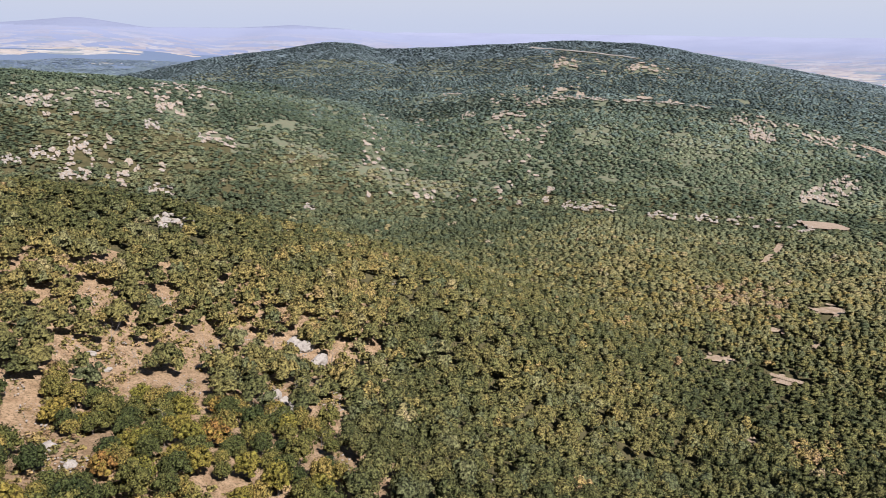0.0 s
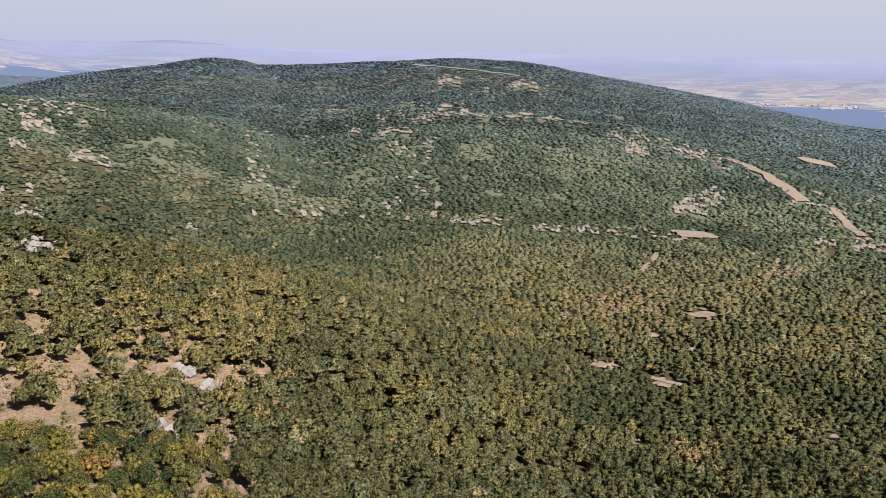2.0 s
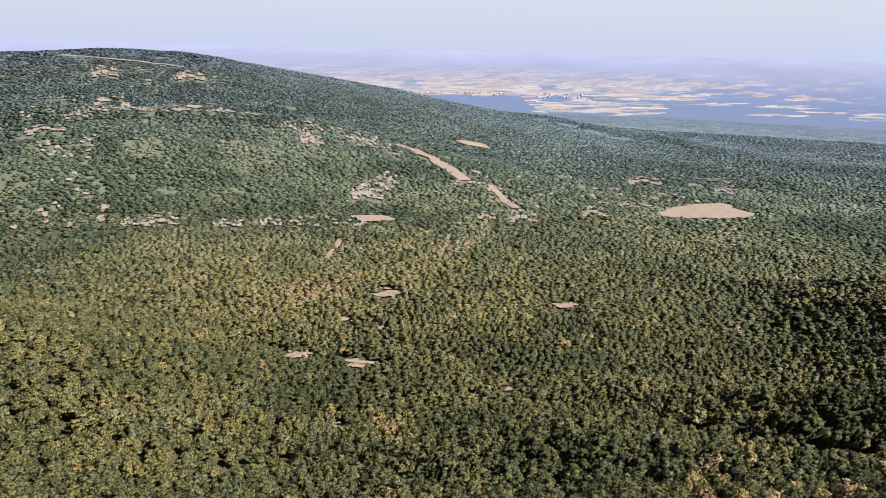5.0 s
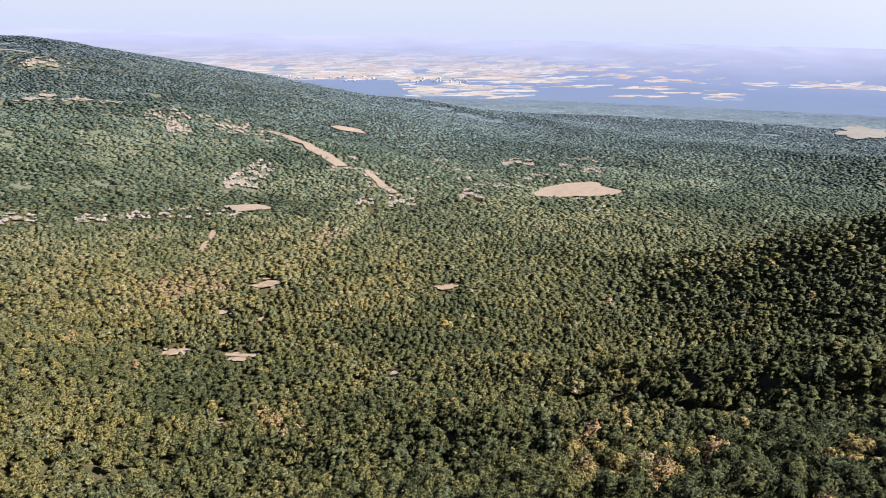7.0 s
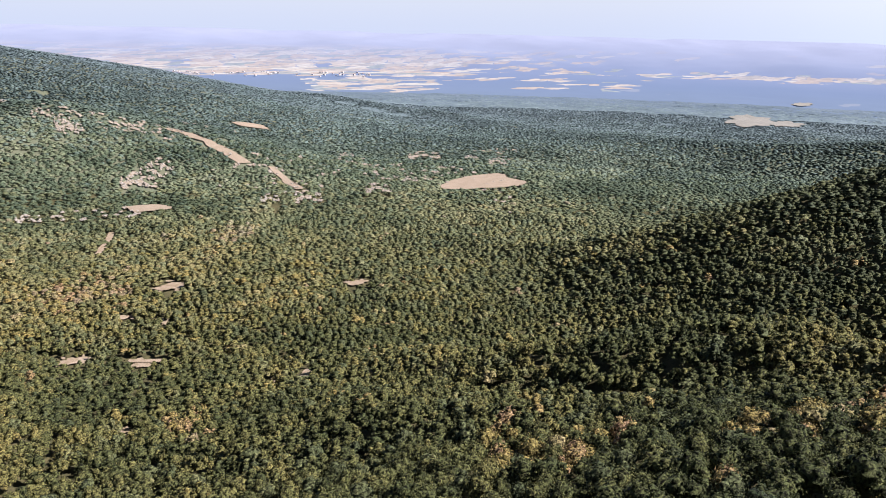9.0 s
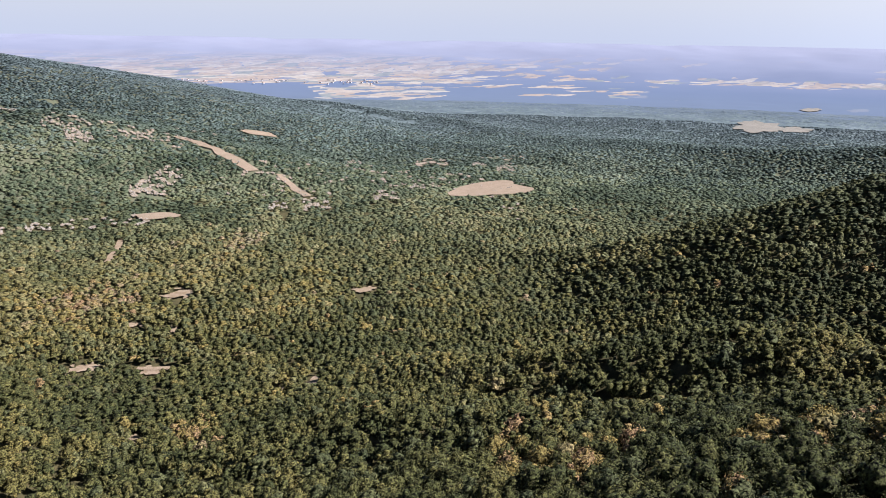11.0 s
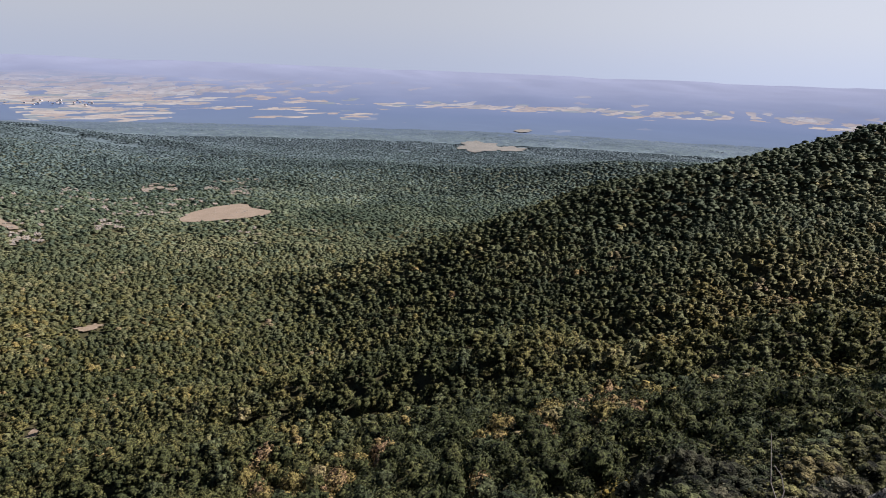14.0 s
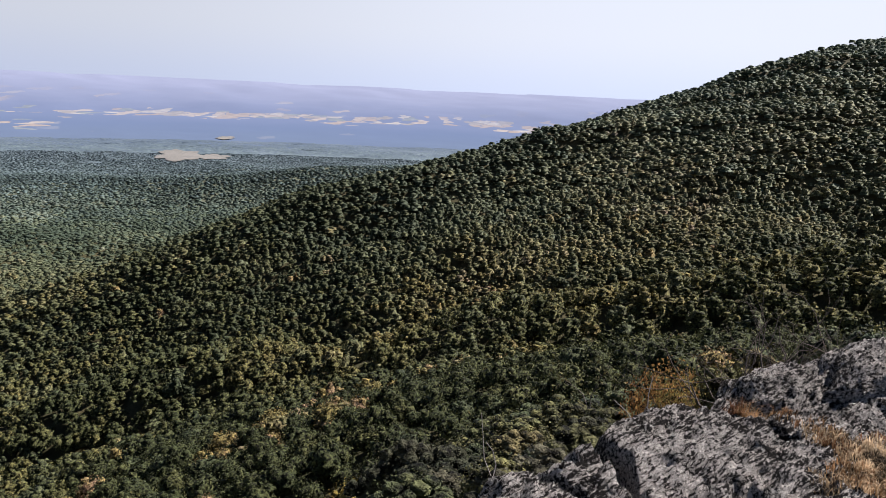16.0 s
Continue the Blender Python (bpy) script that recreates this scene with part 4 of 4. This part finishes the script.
# ---------------------------------------------------------------- boulders on the scree
def boulders():
    g = np.random.default_rng(5)
    V, F = [], []
    ico = np.array([(0, 0, 1), (0.89, 0, 0.45), (0.28, 0.85, 0.45), (-0.72, 0.53, 0.45), (-0.72, -0.53, 0.45), (0.28, -0.85, 0.45), (0.72, 0.53, -0.45), (-0.28, 0.85, -0.45), (-0.89, 0, -0.45), (-0.28, -0.85, -0.45), (0.72, -0.53, -0.45), (0, 0, -1)])
    tri = np.array([(0, 1, 2), (0, 2, 3), (0, 3, 4), (0, 4, 5), (0, 5, 1), (1, 6, 2), (2, 7, 3), (3, 8, 4), (4, 9, 5), (5, 10, 1), (6, 7, 2), (7, 8, 3), (8, 9, 4), (9, 10, 5), (10, 6, 1)])
    for spots, count, size in ((SCREE_PIECES, 3, 0.9), (DRY_SLOPES, 40, 0.16)):
        for az, r, w, d in spots:
            cx, cy = bearing(az, r)
            c, s = math.cos(radians(az)), math.sin(radians(az))
            for _ in range(count):
                k, a = math.sqrt(g.random()), g.uniform(0, 6.28)
                u, v = k * math.cos(a) * w, k * math.sin(a) * d
                x, y = cx + u * c + v * s, cy - u * s + v * c
                b = size * g.uniform(0.4, 1.6)
                p = ico * g.uniform(0.7, 1.3, (12, 1)) * np.array((b, b * g.uniform(0.6, 1.4), b * g.uniform(0.5, 0.9)))
                F.append(tri + 12 * len(V))
                V.append(p + np.array((x, y, float(relief(x, y)) + 0.4 + 0.0012 * r)))
    ob = new("scree_boulders", mesh_from("scree_boulders", np.concatenate(V), np.concatenate(F), [STONE]))
    tagged(ob, "pale grey boulders strewn over the scree", "boulders", kind="stuff")


boulders()


def dry_brush():
    """Low brush and dead twigs over the dry clearing."""
    g = np.random.default_rng(17)
    V, F, T = [], [], []
    base = 0
    heads = [crown_template("small", 900 + k) for k in range(5)]
    for az, r, w, d in DRY_SLOPES:
        cx, cy = bearing(az, r)
        c, s = math.cos(radians(az)), math.sin(radians(az))
        for _ in range(int(1.3 * w * d)):
            k, a = math.sqrt(g.random()) * 1.05, g.uniform(0, 6.28)
            u, v = k * math.cos(a) * w, k * math.sin(a) * d
            x, y = cx + u * c + v * s, cy - u * s + v * c
            if fbm(np.array([x]), np.array([y]), 9, 2)[0] < 0.02:
                continue
            tv, tf = heads[g.integers(0, 5)]
            b = g.uniform(0.2, 0.8)
            V.append(tv * np.array((b, b, b * g.uniform(0.5, 1.0))) + np.array((x, y, float(relief(x, y)) + b * 0.25)))
            F.append(tf + base)
            T.append(np.full(len(tv), g.uniform(0.35, 1.0)))
            base += len(tv)
    for _ in range(1500):
        az, r = g.uniform(-31, -6), g.uniform(118, 235)
        x, y = bearing(az, r)
        if fbm(np.array([x]), np.array([y]), 22, 2)[0] < -0.1:
            continue
        tv, tf = heads[g.integers(0, 5)]
        b = g.uniform(0.5, 1.3)
        V.append(tv * np.array((b, b, b * g.uniform(0.6, 1.1))) + np.array((x, y, float(relief(x, y)) + b * 0.3)))
        F.append(tf + base)
        T.append(np.full(len(tv), g.uniform(0.5, 1.0)))
        base += len(tv)
    ob = new("dry_brush", mesh_from("dry_brush", np.concatenate(V), np.concatenate(F), [LEAF[0]], None, False, np.concatenate(T)))
    tagged(ob, "low brownish brush over the dry grass clearing", "brush", kind="stuff")


dry_brush()


# ---------------------------------------------------------------- the rock ledge under the eye
def signed(x, y, poly):
    """Distance to the edge of a polygon, positive inside."""
    best, ins = np.full(x.shape, 1e9), np.zeros(x.shape, bool)
    for (ax, ay), (bx, by) in zip(poly, poly[1:] + poly[:1]):
        dx, dy = bx - ax, by - ay
        t = np.clip(((x - ax) * dx + (y - ay) * dy) / (dx * dx + dy * dy), 0, 1)
        best = np.minimum(best, np.hypot(x - ax - t * dx, y - ay - t * dy))
        ins ^= ((ay > y) != (by > y)) & (x < dx * (y - ay) / (dy if abs(dy) > 1e-9 else 1e-9) + ax)
    return np.where(ins, best, -best)


def strata(x, y, seed, c=0.72, s=-0.69):
    """Ridged relief drawn out along the bedding of the rock."""
    u, v = x * c + y * s + seed, -x * s + y * c + seed
    v = v + 0.10 * fbm(u, v, 0.6, 3)
    a = 1 - np.abs(fbm(u / 5.5, v, 0.15, 4))
    b = 1 - np.abs(fbm(u / 3.0 + 40, v, 0.05, 3))
    return 0.085 * a + 0.060 * b + 0.026 * fbm(u / 2, v, 0.04, 3)


def segment_gap(x, y, p, q):
    dx, dy = q[0] - p[0], q[1] - p[1]
    t = np.clip(((x - p[0]) * dx + (y - p[1]) * dy) / (dx * dx + dy * dy), 0, 1)
    return np.hypot(x - p[0] - t * dx, y - p[1] - t * dy)


def rock_sheet(name, xs, ys, height, mat, label, category, parting=None):
    X, Y = np.meshgrid(xs, ys)
    Z = height(X, Y) + EYE
    n, m = len(xs), len(ys)
    i, j = np.meshgrid(np.arange(m - 1), np.arange(n - 1), indexing="ij")
    f = np.stack([i * n + j, i * n + j + 1, (i + 1) * n + j + 1, (i + 1) * n + j], -1).reshape(-1, 4)
    f = f[Z.reshape(-1)[f].max(axis=1) > EYE - 6.4]
    v = np.stack([X, Y, Z], -1).reshape(-1, 3)
    if parting is None:
        return tagged(new(name, mesh_from(name, v, f, [mat], None, True)), label, category)
    base = tagged(new(name), label, category)
    base.location = (4.0, -1.0, EYE - 2.0)
    v = v - np.array(base.location)
    c = v[f].mean(axis=1) + np.array(base.location)
    over = c[:, 1] > np.interp(c[:, 0], parting[0], parting[1])
    for k, side in enumerate((f[over], f[~over])):
        used, idx = np.unique(side, return_inverse=True)
        part("slab", mesh_from("slab", v[used], idx.reshape(-1, 4), [mat], None, True), base)
    return base


LEDGE = [(-2.2, 0.9), (0, 1.3), (1.5, 1.05), (2.6, 0.55), (3.40, 0.06), (4.02, -0.60), (4.70, -1.10), (5.25, -1.5), (5.8, -2.2), (6.1, -2.9), (6.2, -4.4), (4, -6), (-2.2, -6)]
BLOCK_A = [(4.72, -1.66), (5.06, -1.56), (5.52, -2.02), (5.56, -2.25), (4.98, -2.06), (4.72, -1.86)]
BLOCK_B = [(4.86, -2.10), (5.60, -2.30), (5.95, -2.85), (6.15, -4.3), (5.1, -4.3), (4.70, -2.75)]


def ledge_height(x, y):
    x2, y2 = x + 0.10 * fbm(x, y, 0.7, 3), y + 0.10 * fbm(y + 9, x, 0.7, 3)
    d = signed(x2, y2, LEDGE)
    z = -1.82 + strata(x, y, 3.0) + 0.05 * fbm(x, y, 1.4, 3)
    z = z - 0.12 * np.exp(-np.maximum(d, 0) / 0.10) - 0.05 * np.exp(-np.maximum(d, 0) / 0.4)
    z = z - 0.12 * np.exp(-(segment_gap(x, y, (4.75, -1.45), (4.35, -2.7)) / 0.22) ** 2)
    for p, q, w, k in (((4.06, -0.62), (3.22, -0.62), 0.028, 0.34), ((3.22, -0.62), (2.6, -0.9), 0.018, 0.14), ((3.42, -0.18), (3.15, -0.40), 0.03, 0.12), ((4.5, -1.15), (3.9, -1.65), 0.02, 0.09)):
        z = z - k * np.exp(-(segment_gap(x2, y2, p, q) / w) ** 2)
    step = np.clip(-fbm(x * 0.7 + y * 0.7, (y - x) * 2.2, 0.9, 2) - 0.25, 0, 1)
    z = z - 0.10 * step
    out = np.maximum(-d, 0)
    return np.where(d > 0, z, z - 5.0 * out ** 0.8 - 0.25 * fbm(x, y, 0.5, 3) * np.minimum(out * 3, 1))


def block_height(poly, top, seed):
    def height(x, y):
        x2, y2 = x + 0.05 * fbm(x + seed, y, 0.4, 3), y + 0.05 * fbm(y + seed, x, 0.4, 3)
        d = signed(x2, y2, poly)
        z = top + strata(x, y, seed, 0.35, -0.94) * 1.2 + 0.05 * fbm(x + seed, y, 0.6, 2) - 0.16 * np.exp(-np.maximum(d, 0) / 0.14)
        return np.where(d > 0, z, z - 1.6 * np.maximum(-d, 0) ** 0.7)
    return height


def lines(*spans):
    return np.concatenate([np.arange(a, b, s) for a, b, s in spans])


rock_sheet("rock_ledge", lines((-3.2, 2.6, 0.2), (2.6, 5.3, 0.02), (5.3, 7.4, 0.2)), lines((-6.4, -3.2, 0.2), (-3.2, 0.5, 0.02), (0.5, 2.6, 0.15)), ledge_height, LICHEN_ROCK, "weathered grey rock ledge blotched with black lichen", "rock", ((-4, 2.6, 3.22, 4.06, 8), (-0.9, -0.9, -0.62, -0.62, -0.6)))
rock_sheet("boulder", lines((4.55, 5.75, 0.02),), lines((-2.45, -1.4, 0.02),), block_height(BLOCK_A, -1.76, 11.0), LICHEN_ROCK, "rounded grey boulder with black lichen streaks on the ledge", "rock")
rock_sheet("boulder", lines((4.5, 6.4, 0.025),), lines((-4.5, -1.95, 0.025),), block_height(BLOCK_B, -1.70, 23.0), LICHEN_ROCK, "long grey boulder split by a crack, dark with lichen", "rock")


def grass_tuft(x, y, count, tall, spread, seed, mat, label):
    g = np.random.default_rng(seed)
    z0 = float(ledge_height(np.array([x]), np.array([y]))[0])
    V, F = [], []
    for _ in range(count):
        a, k = g.uniform(0, 6.28), spread * math.sqrt(g.random())
        px, py = x + k * math.cos(a), y + k * math.sin(a)
        pz = min(float(ledge_height(np.array([px]), np.array([py]))[0]), z0 + 0.05)
        h, lean, b = tall * g.uniform(0.45, 1.2), g.normal(size=2) * 0.45, g.uniform(0, 6.28)
        w = 0.0022 * g.uniform(0.8, 1.8)
        wx, wy = w * math.cos(b), w * math.sin(b)
        n = len(V)
        mx, my = px + lean[0] * h * 0.35, py + lean[1] * h * 0.35
        tx, ty = px + lean[0] * h * 1.1, py + lean[1] * h * 1.1
        V += [(px - wx, py - wy, pz - 0.01), (px + wx, py + wy, pz - 0.01), (mx - wx * 0.8, my - wy * 0.8, pz + h * 0.62), (mx + wx * 0.8, my + wy * 0.8, pz + h * 0.62), (tx, ty, pz + h * (0.95 - 0.3 * np.hypot(*lean)))]
        F += [(n, n + 1, n + 3), (n, n + 3, n + 2), (n + 2, n + 3, n + 4)]
    V = np.array(V) + np.array((0, 0, EYE))
    return tagged(new("grass_tuft", mesh_from("grass_tuft", V, F, [mat])), label, "grass", "grass on the ledge")


def ledge_grass():
    g = np.random.default_rng(8)
    dry = "dry orange grass tuft growing in a rock crevice"
    straw = "matted straw-coloured dry grass on the rock ledge"
    for x, y in ((4.60, -1.45), (4.55, -1.50)):
        grass_tuft(x, y, 110, 0.12, 0.06, int(g.integers(9999)), RUST_GRASS, dry)
    for k in range(28):
        x, y = 3.80 + g.uniform(-0.30, 0.30), -1.90 + g.normal() * 0.12
        grass_tuft(x, y, 170, 0.055, 0.11, int(g.integers(9999)), STRAW_GRASS if k % 6 else RUST_GRASS, straw)
    for k in range(9):
        x, y = 4.50 - 0.05 * k + g.normal() * 0.03, -1.54 - 0.035 * k + g.normal() * 0.03
        grass_tuft(x, y, 40, 0.05, 0.08, int(g.integers(9999)), RUST_GRASS, dry)


ledge_grass()


# ---------------------------------------------------------------- shrubs round the ledge
def twig_mesh(seed, height, spread, stems, mat, fork=3):
    """Bare forked twigs rising from one foot."""
    g = np.random.default_rng(seed)
    V, F = [], []
    def tube(p, q, r0, r1):
        d = (q - p) / (np.linalg.norm(q - p) + 1e-9)
        u = np.cross(d, (0.31, 0.72, 0.2)); u /= np.linalg.norm(u)
        w = np.cross(d, u)
        n = len(V)
        for c, r in ((p, r0), (q, r1)):
            for k in range(3):
                a = 2.094 * k
                V.append(tuple(c + r * (u * math.cos(a) + w * math.sin(a))))
        for k in range(3):
            F.append((n + k, n + (k + 1) % 3, n + 3 + (k + 1) % 3, n + 3 + k))
    ends = []
    def grow(p, d, length, r, depth):
        for _ in range(3):
            q = p + d * length / 3
            tube(p, q, r, r * 0.85)
            p, r = q, r * 0.85
            d = d + g.normal(size=3) * 0.28
            d /= np.linalg.norm(d)
        ends.append(p)
        if depth:
            for _ in range(g.integers(2, 4)):
                e = d + g.normal(size=3) * 0.65 + np.array((0, 0, 0.15))
                grow(p, e / np.linalg.norm(e), length * g.uniform(0.5, 0.75), r * 0.7, depth - 1)
    for _ in range(stems):
        d = np.array((g.normal() * spread, g.normal() * spread, 1.0))
        grow(np.array((0.0, 0.0, 0.0)), d / np.linalg.norm(d), height * g.uniform(0.4, 0.6), height * 0.016, fork)
    return mesh_from("twigs", V, F, [mat], None, True), np.array(ends)


def shrub(x, y, top, height, spread, stems, seed, twig_mat, leaf_mat, leaves, leaf, label, name="shrub", fork=3):
    """A shrub whose tip reaches the given height over the eye's level; its stems start in the ground."""
    g = np.random.default_rng(seed)
    z0 = top - height
    foot = new(name)
    foot.location = (x, y, EYE + z0)
    tagged(foot, label, name, "shrubs round the ledge")
    me, ends = twig_mesh(seed, height, spread, stems, twig_mat, fork)
    part("branch", me, foot)
    if leaves:
        V, F = [], []
        for p in ends[g.integers(0, len(ends), leaves)]:
            c = p + g.normal(size=3) * height * 0.075
            u, w = g.normal(size=3), g.normal(size=3)
            u /= np.linalg.norm(u)
            w = np.cross(u, w); w /= np.linalg.norm(w)
            s = leaf * g.uniform(0.6, 1.4)
            n = len(V)
            V += [tuple(c - s * u), tuple(c + 0.5 * s * w), tuple(c + s * u), tuple(c - 0.5 * s * w)]
            F.append((n, n + 1, n + 2, n + 3))
        part("foliage", mesh_from("foliage", V, F, [leaf_mat]), foot)
    return foot


def shrubs():
    def put(az, r, el, h, spread, stems, seed, tm, lm, n, leaf, label, fork=3):
        x, y = bearing(az, r)
        top = r * math.tan(radians(el))
        ground_z = float(relief(x, y)) - EYE
        h = max(h, top - ground_z + 0.1)
        return shrub(x, y, top, h, spread, stems, seed, tm, lm, n, leaf, label, "shrub", fork)
    def bush(az, r, el, radius, leaf, label, kind="close"):
        """A leafy bush set so that its top shows at that elevation from the eye; its foot can be lifted off the ground.
        """
        x, y = bearing(az, r)
        top = r * math.tan(radians(el)) + EYE
        low = float(relief(x, y)) - 0.1
        ob = oak_model(int(az * 10 + r), leaf, "bush", label, "shrubs round the ledge", kind)
        ob["category"] = "bush"
        tall = min(max((top - low) / 2.15, radius * 0.7), radius * 1.5)
        ob.matrix_basis = Matrix.Translation((x, y, max(low, top - 2.15 * tall))) @ Matrix.Rotation(az * 3.1, 4, "Z") @ Matrix.Diagonal((radius, radius, tall, 1))
    rust, olive, bare, dark = ("bush with rust-red and yellow autumn leaves beside the ledge", "low olive-leaved bush below the rock ledge", "bare grey-brown twiggy shrub behind the boulders", "dense dark bush with small greyish leaves")
    for az, r, el, size in ((101.6, 12.5, -18.6, 0.42), (102.8, 12, -17.5, 0.45), (104.0, 12.8, -18.0, 0.36), (103.4, 11.4, -19.0, 0.32)):
        bush(az, r, el, size, RUST_LEAF, rust, "spray")
    for az, r, el, size in ((84.0, 14, -24.6, 0.8), (86.5, 13.5, -24.9, 0.75), (88.6, 13, -25.6, 0.7), (81.5, 15, -26.5, 0.7), (90.5, 12.5, -26.6, 0.5)):
        bush(az, r, el, size, SILVER_LEAF, dark)
    for az, r, el, size in ((92.5, 16, -23.2, 0.7), (94.0, 19, -21.8, 0.9), (95.6, 22, -20.4, 0.9), (96.4, 17, -22.0, 0.7), (98.0, 18, -20.2, 0.8), (99.2, 15, -20.8, 0.6), (100.4, 17, -19.4, 0.7), (105.6, 14, -17.2, 0.5), (107.0, 13, -16.4, 0.5), (91.0, 20, -23.5, 0.9), (108.8, 15, -15.6, 0.6), (110.5, 16, -15.0, 0.7), (112.8, 15, -13.6, 0.6), (115.0, 16, -12.6, 0.7)):
        bush(az, r, el - 0.6, size * 1.15, CLOSE_LEAF if int(az) % 3 else OLIVE_LEAF, olive)
    g = np.random.default_rng(77)
    for k in range(60):
        az, r = g.uniform(84, 101), g.uniform(8.5, 30)
        x, y = bearing(az, r)
        if r < 11 and az > 95:
            continue
        low = math.degrees(math.atan2(float(relief(x, y)) - EYE, r))
        size = g.uniform(0.45, 0.8)
        leaf = (OLIVE_LEAF, CLOSE_LEAF, SILVER_LEAF)[k % 3]
        bush(az, r, math.degrees(math.atan(math.tan(radians(low)) + 1.5 * size / r)), size, leaf, (olive, "low dark green oak bush on the steep slope", dark)[k % 3])
    for k in range(6):
        put(106.8 + 1.7 * k, 8.8 + 0.3 * (k % 3), -16.2 + 0.6 * k, 0.9, 0.6, 5, 41 + k, GREY_TWIG, OLIVE_LEAF, 160, 0.022, bare)
    put(97.6, 16, -19.4, 2.0, 0.16, 1, 71, BARK, OLIVE_LEAF, 120, 0.05, "thin dark-stemmed tree with few leaves below the ledge")
    for k in range(3):
        put(100.6 + 1.2 * k, 5.9 + 0.3 * k, -22.0 + 0.8 * k, 0.5, 1.6, 2, 81 + k, PALE_TWIG, OLIVE_LEAF, 10, 0.02, "dead pale branches reaching over the rock edge", 2)


shrubs()


# ---------------------------------------------------------------- rock slabs in the dry clearing
def dead_tree(az, r, height, seed):
    """A thin leafless tree standing among the oaks."""
    x, y = bearing(az, r)
    foot = new("dead_tree")
    foot.location = (x, y, float(relief(x, y)) - 0.1)
    tagged(foot, "thin pale dead tree standing among small oaks", "tree", "dead trees of the near slope")
    part("trunk", twig_mesh(seed, height, 0.10, 2, PALE_TWIG, 2)[0], foot)


snag = random.Random(3)
for k in range(22):
    dead_tree(snag.uniform(-27, -7), snag.uniform(140, 225), snag.uniform(4.0, 6.0), 300 + k)


def slab(az, r, size, turn, seed):
    x, y = bearing(az, r)
    bm = bmesh.new()
    bmesh.ops.create_icosphere(bm, subdivisions=4, radius=1)
    for v in bm.verts:
        p = v.co * 1.3 + Vector((seed, 0, 0))
        v.co *= 1 + 0.28 * noise.noise(p) + 0.16 * noise.noise(p * 2.7) + 0.08 * noise.noise(p * 6)
        v.co = Vector((v.co.x * size[0], v.co.y * size[1], v.co.z * size[2]))
    me = bpy.data.meshes.new("rock_slab")
    bm.to_mesh(me)
    me.materials.append(STONE)
    ob = new("rock_slab", me)
    ob.matrix_world = pose(x, y, float(relief(x, y)) + size[2] * 0.35, 0, 0, turn)
    tagged(ob, "bare pale grey rock slab in a dry clearing", "rock", "slabs of the clearing")


for spec in (((-11.2, 220), (2.6, 1.6, 1.5), 60), ((-10.4, 218), (3.4, 1.7, 2.0), 45), ((-9.4, 212), (4.0, 1.6, 2.0), 65), ((-8.7, 200), (3.2, 1.3, 2.2), 80), ((-12.7, 176), (1.4, 1.0, 1.3), 50), ((-12.1, 171), (2.3, 1.2, 1.8), 60), ((-11.6, 167), (1.6, 1.2, 1.8), 70), ((-18.0, 190), (1.4, 1.0, 0.8), 30), ((-25.3, 186), (1.3, 0.8, 0.7), 0), ((-24.4, 180), (1.2, 0.8, 0.6), 40), ((-28.6, 140), (1.3, 1.0, 0.8), 10), ((-27.4, 129), (1.2, 1.0, 0.9), 80)):
    slab(*spec[0], *spec[1:], spec[0][1] * 0.37)


# ---------------------------------------------------------------- houses of the far plain
def village():
    g = np.random.default_rng(4)
    wall = bpy.data.meshes.new("wall")
    bm = bmesh.new()
    bmesh.ops.create_cube(bm, size=1)
    bmesh.ops.translate(bm, verts=bm.verts, vec=(0, 0, 0.5))
    bm.to_mesh(wall)
    wall.materials.append(PLASTER)
    v = [(-0.55, -0.6, 1), (0.55, -0.6, 1), (0.55, 0.6, 1), (-0.55, 0.6, 1), (0, -0.6, 1.5), (0, 0.6, 1.5)]
    roof = mesh_from("roof", v, [(0, 4, 5, 3), (1, 2, 5, 4), (0, 1, 4, 4), (3, 5, 2, 2), (0, 3, 2, 1)], [ROOF_TILE])
    roof.validate()
    for k in range(60):
        az, r = g.uniform(27, 42), g.uniform(2880, 3080)
        x, y = bearing(az, r)
        h = new("house")
        h.matrix_basis = Matrix.Translation((x, y, float(relief(x, y)) + 3)) @ Matrix.Rotation(g.uniform(0, 3), 4, "Z") @ Matrix.Diagonal((g.uniform(5, 9), g.uniform(5, 8), g.uniform(2.5, 4), 1))
        tagged(h, "white village house with a tiled roof, far off", "house", "houses of the village")
        part("wall", wall, h)
        part("roof", roof, h)


village()

WOODS = "dense oak woods in early autumn green and yellow "
forest("forest", WOODS + "below the ledge", "broad", 4.2, 84, 165, 2.5, 1.0, 0.25)
forest("forest", WOODS + "on the near slopes", "mid", 4.2, 165, 270, 2.7, 0.95, 0.3)
forest("forest", "dense oak woods turning yellow on the lower slopes", "fair", 4.3, 270, 430, 2.95, 0.76, 0.4, 0.9)
forest("forest", "dense green oak woods on the valley floor", "small", 4.6, 430, 650, 3.5, 0.58, 0.6, 0.7)
# crowns flatter and lower with distance: fewer dark gaps, in place of haze
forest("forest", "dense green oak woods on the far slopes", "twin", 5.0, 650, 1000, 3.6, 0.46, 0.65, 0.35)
forest("forest", "dense woods on the hills, bluish with painted haze", "speck", 5.4, 1000, 1400, 4.3, 0.34, 0.7, 0.2)
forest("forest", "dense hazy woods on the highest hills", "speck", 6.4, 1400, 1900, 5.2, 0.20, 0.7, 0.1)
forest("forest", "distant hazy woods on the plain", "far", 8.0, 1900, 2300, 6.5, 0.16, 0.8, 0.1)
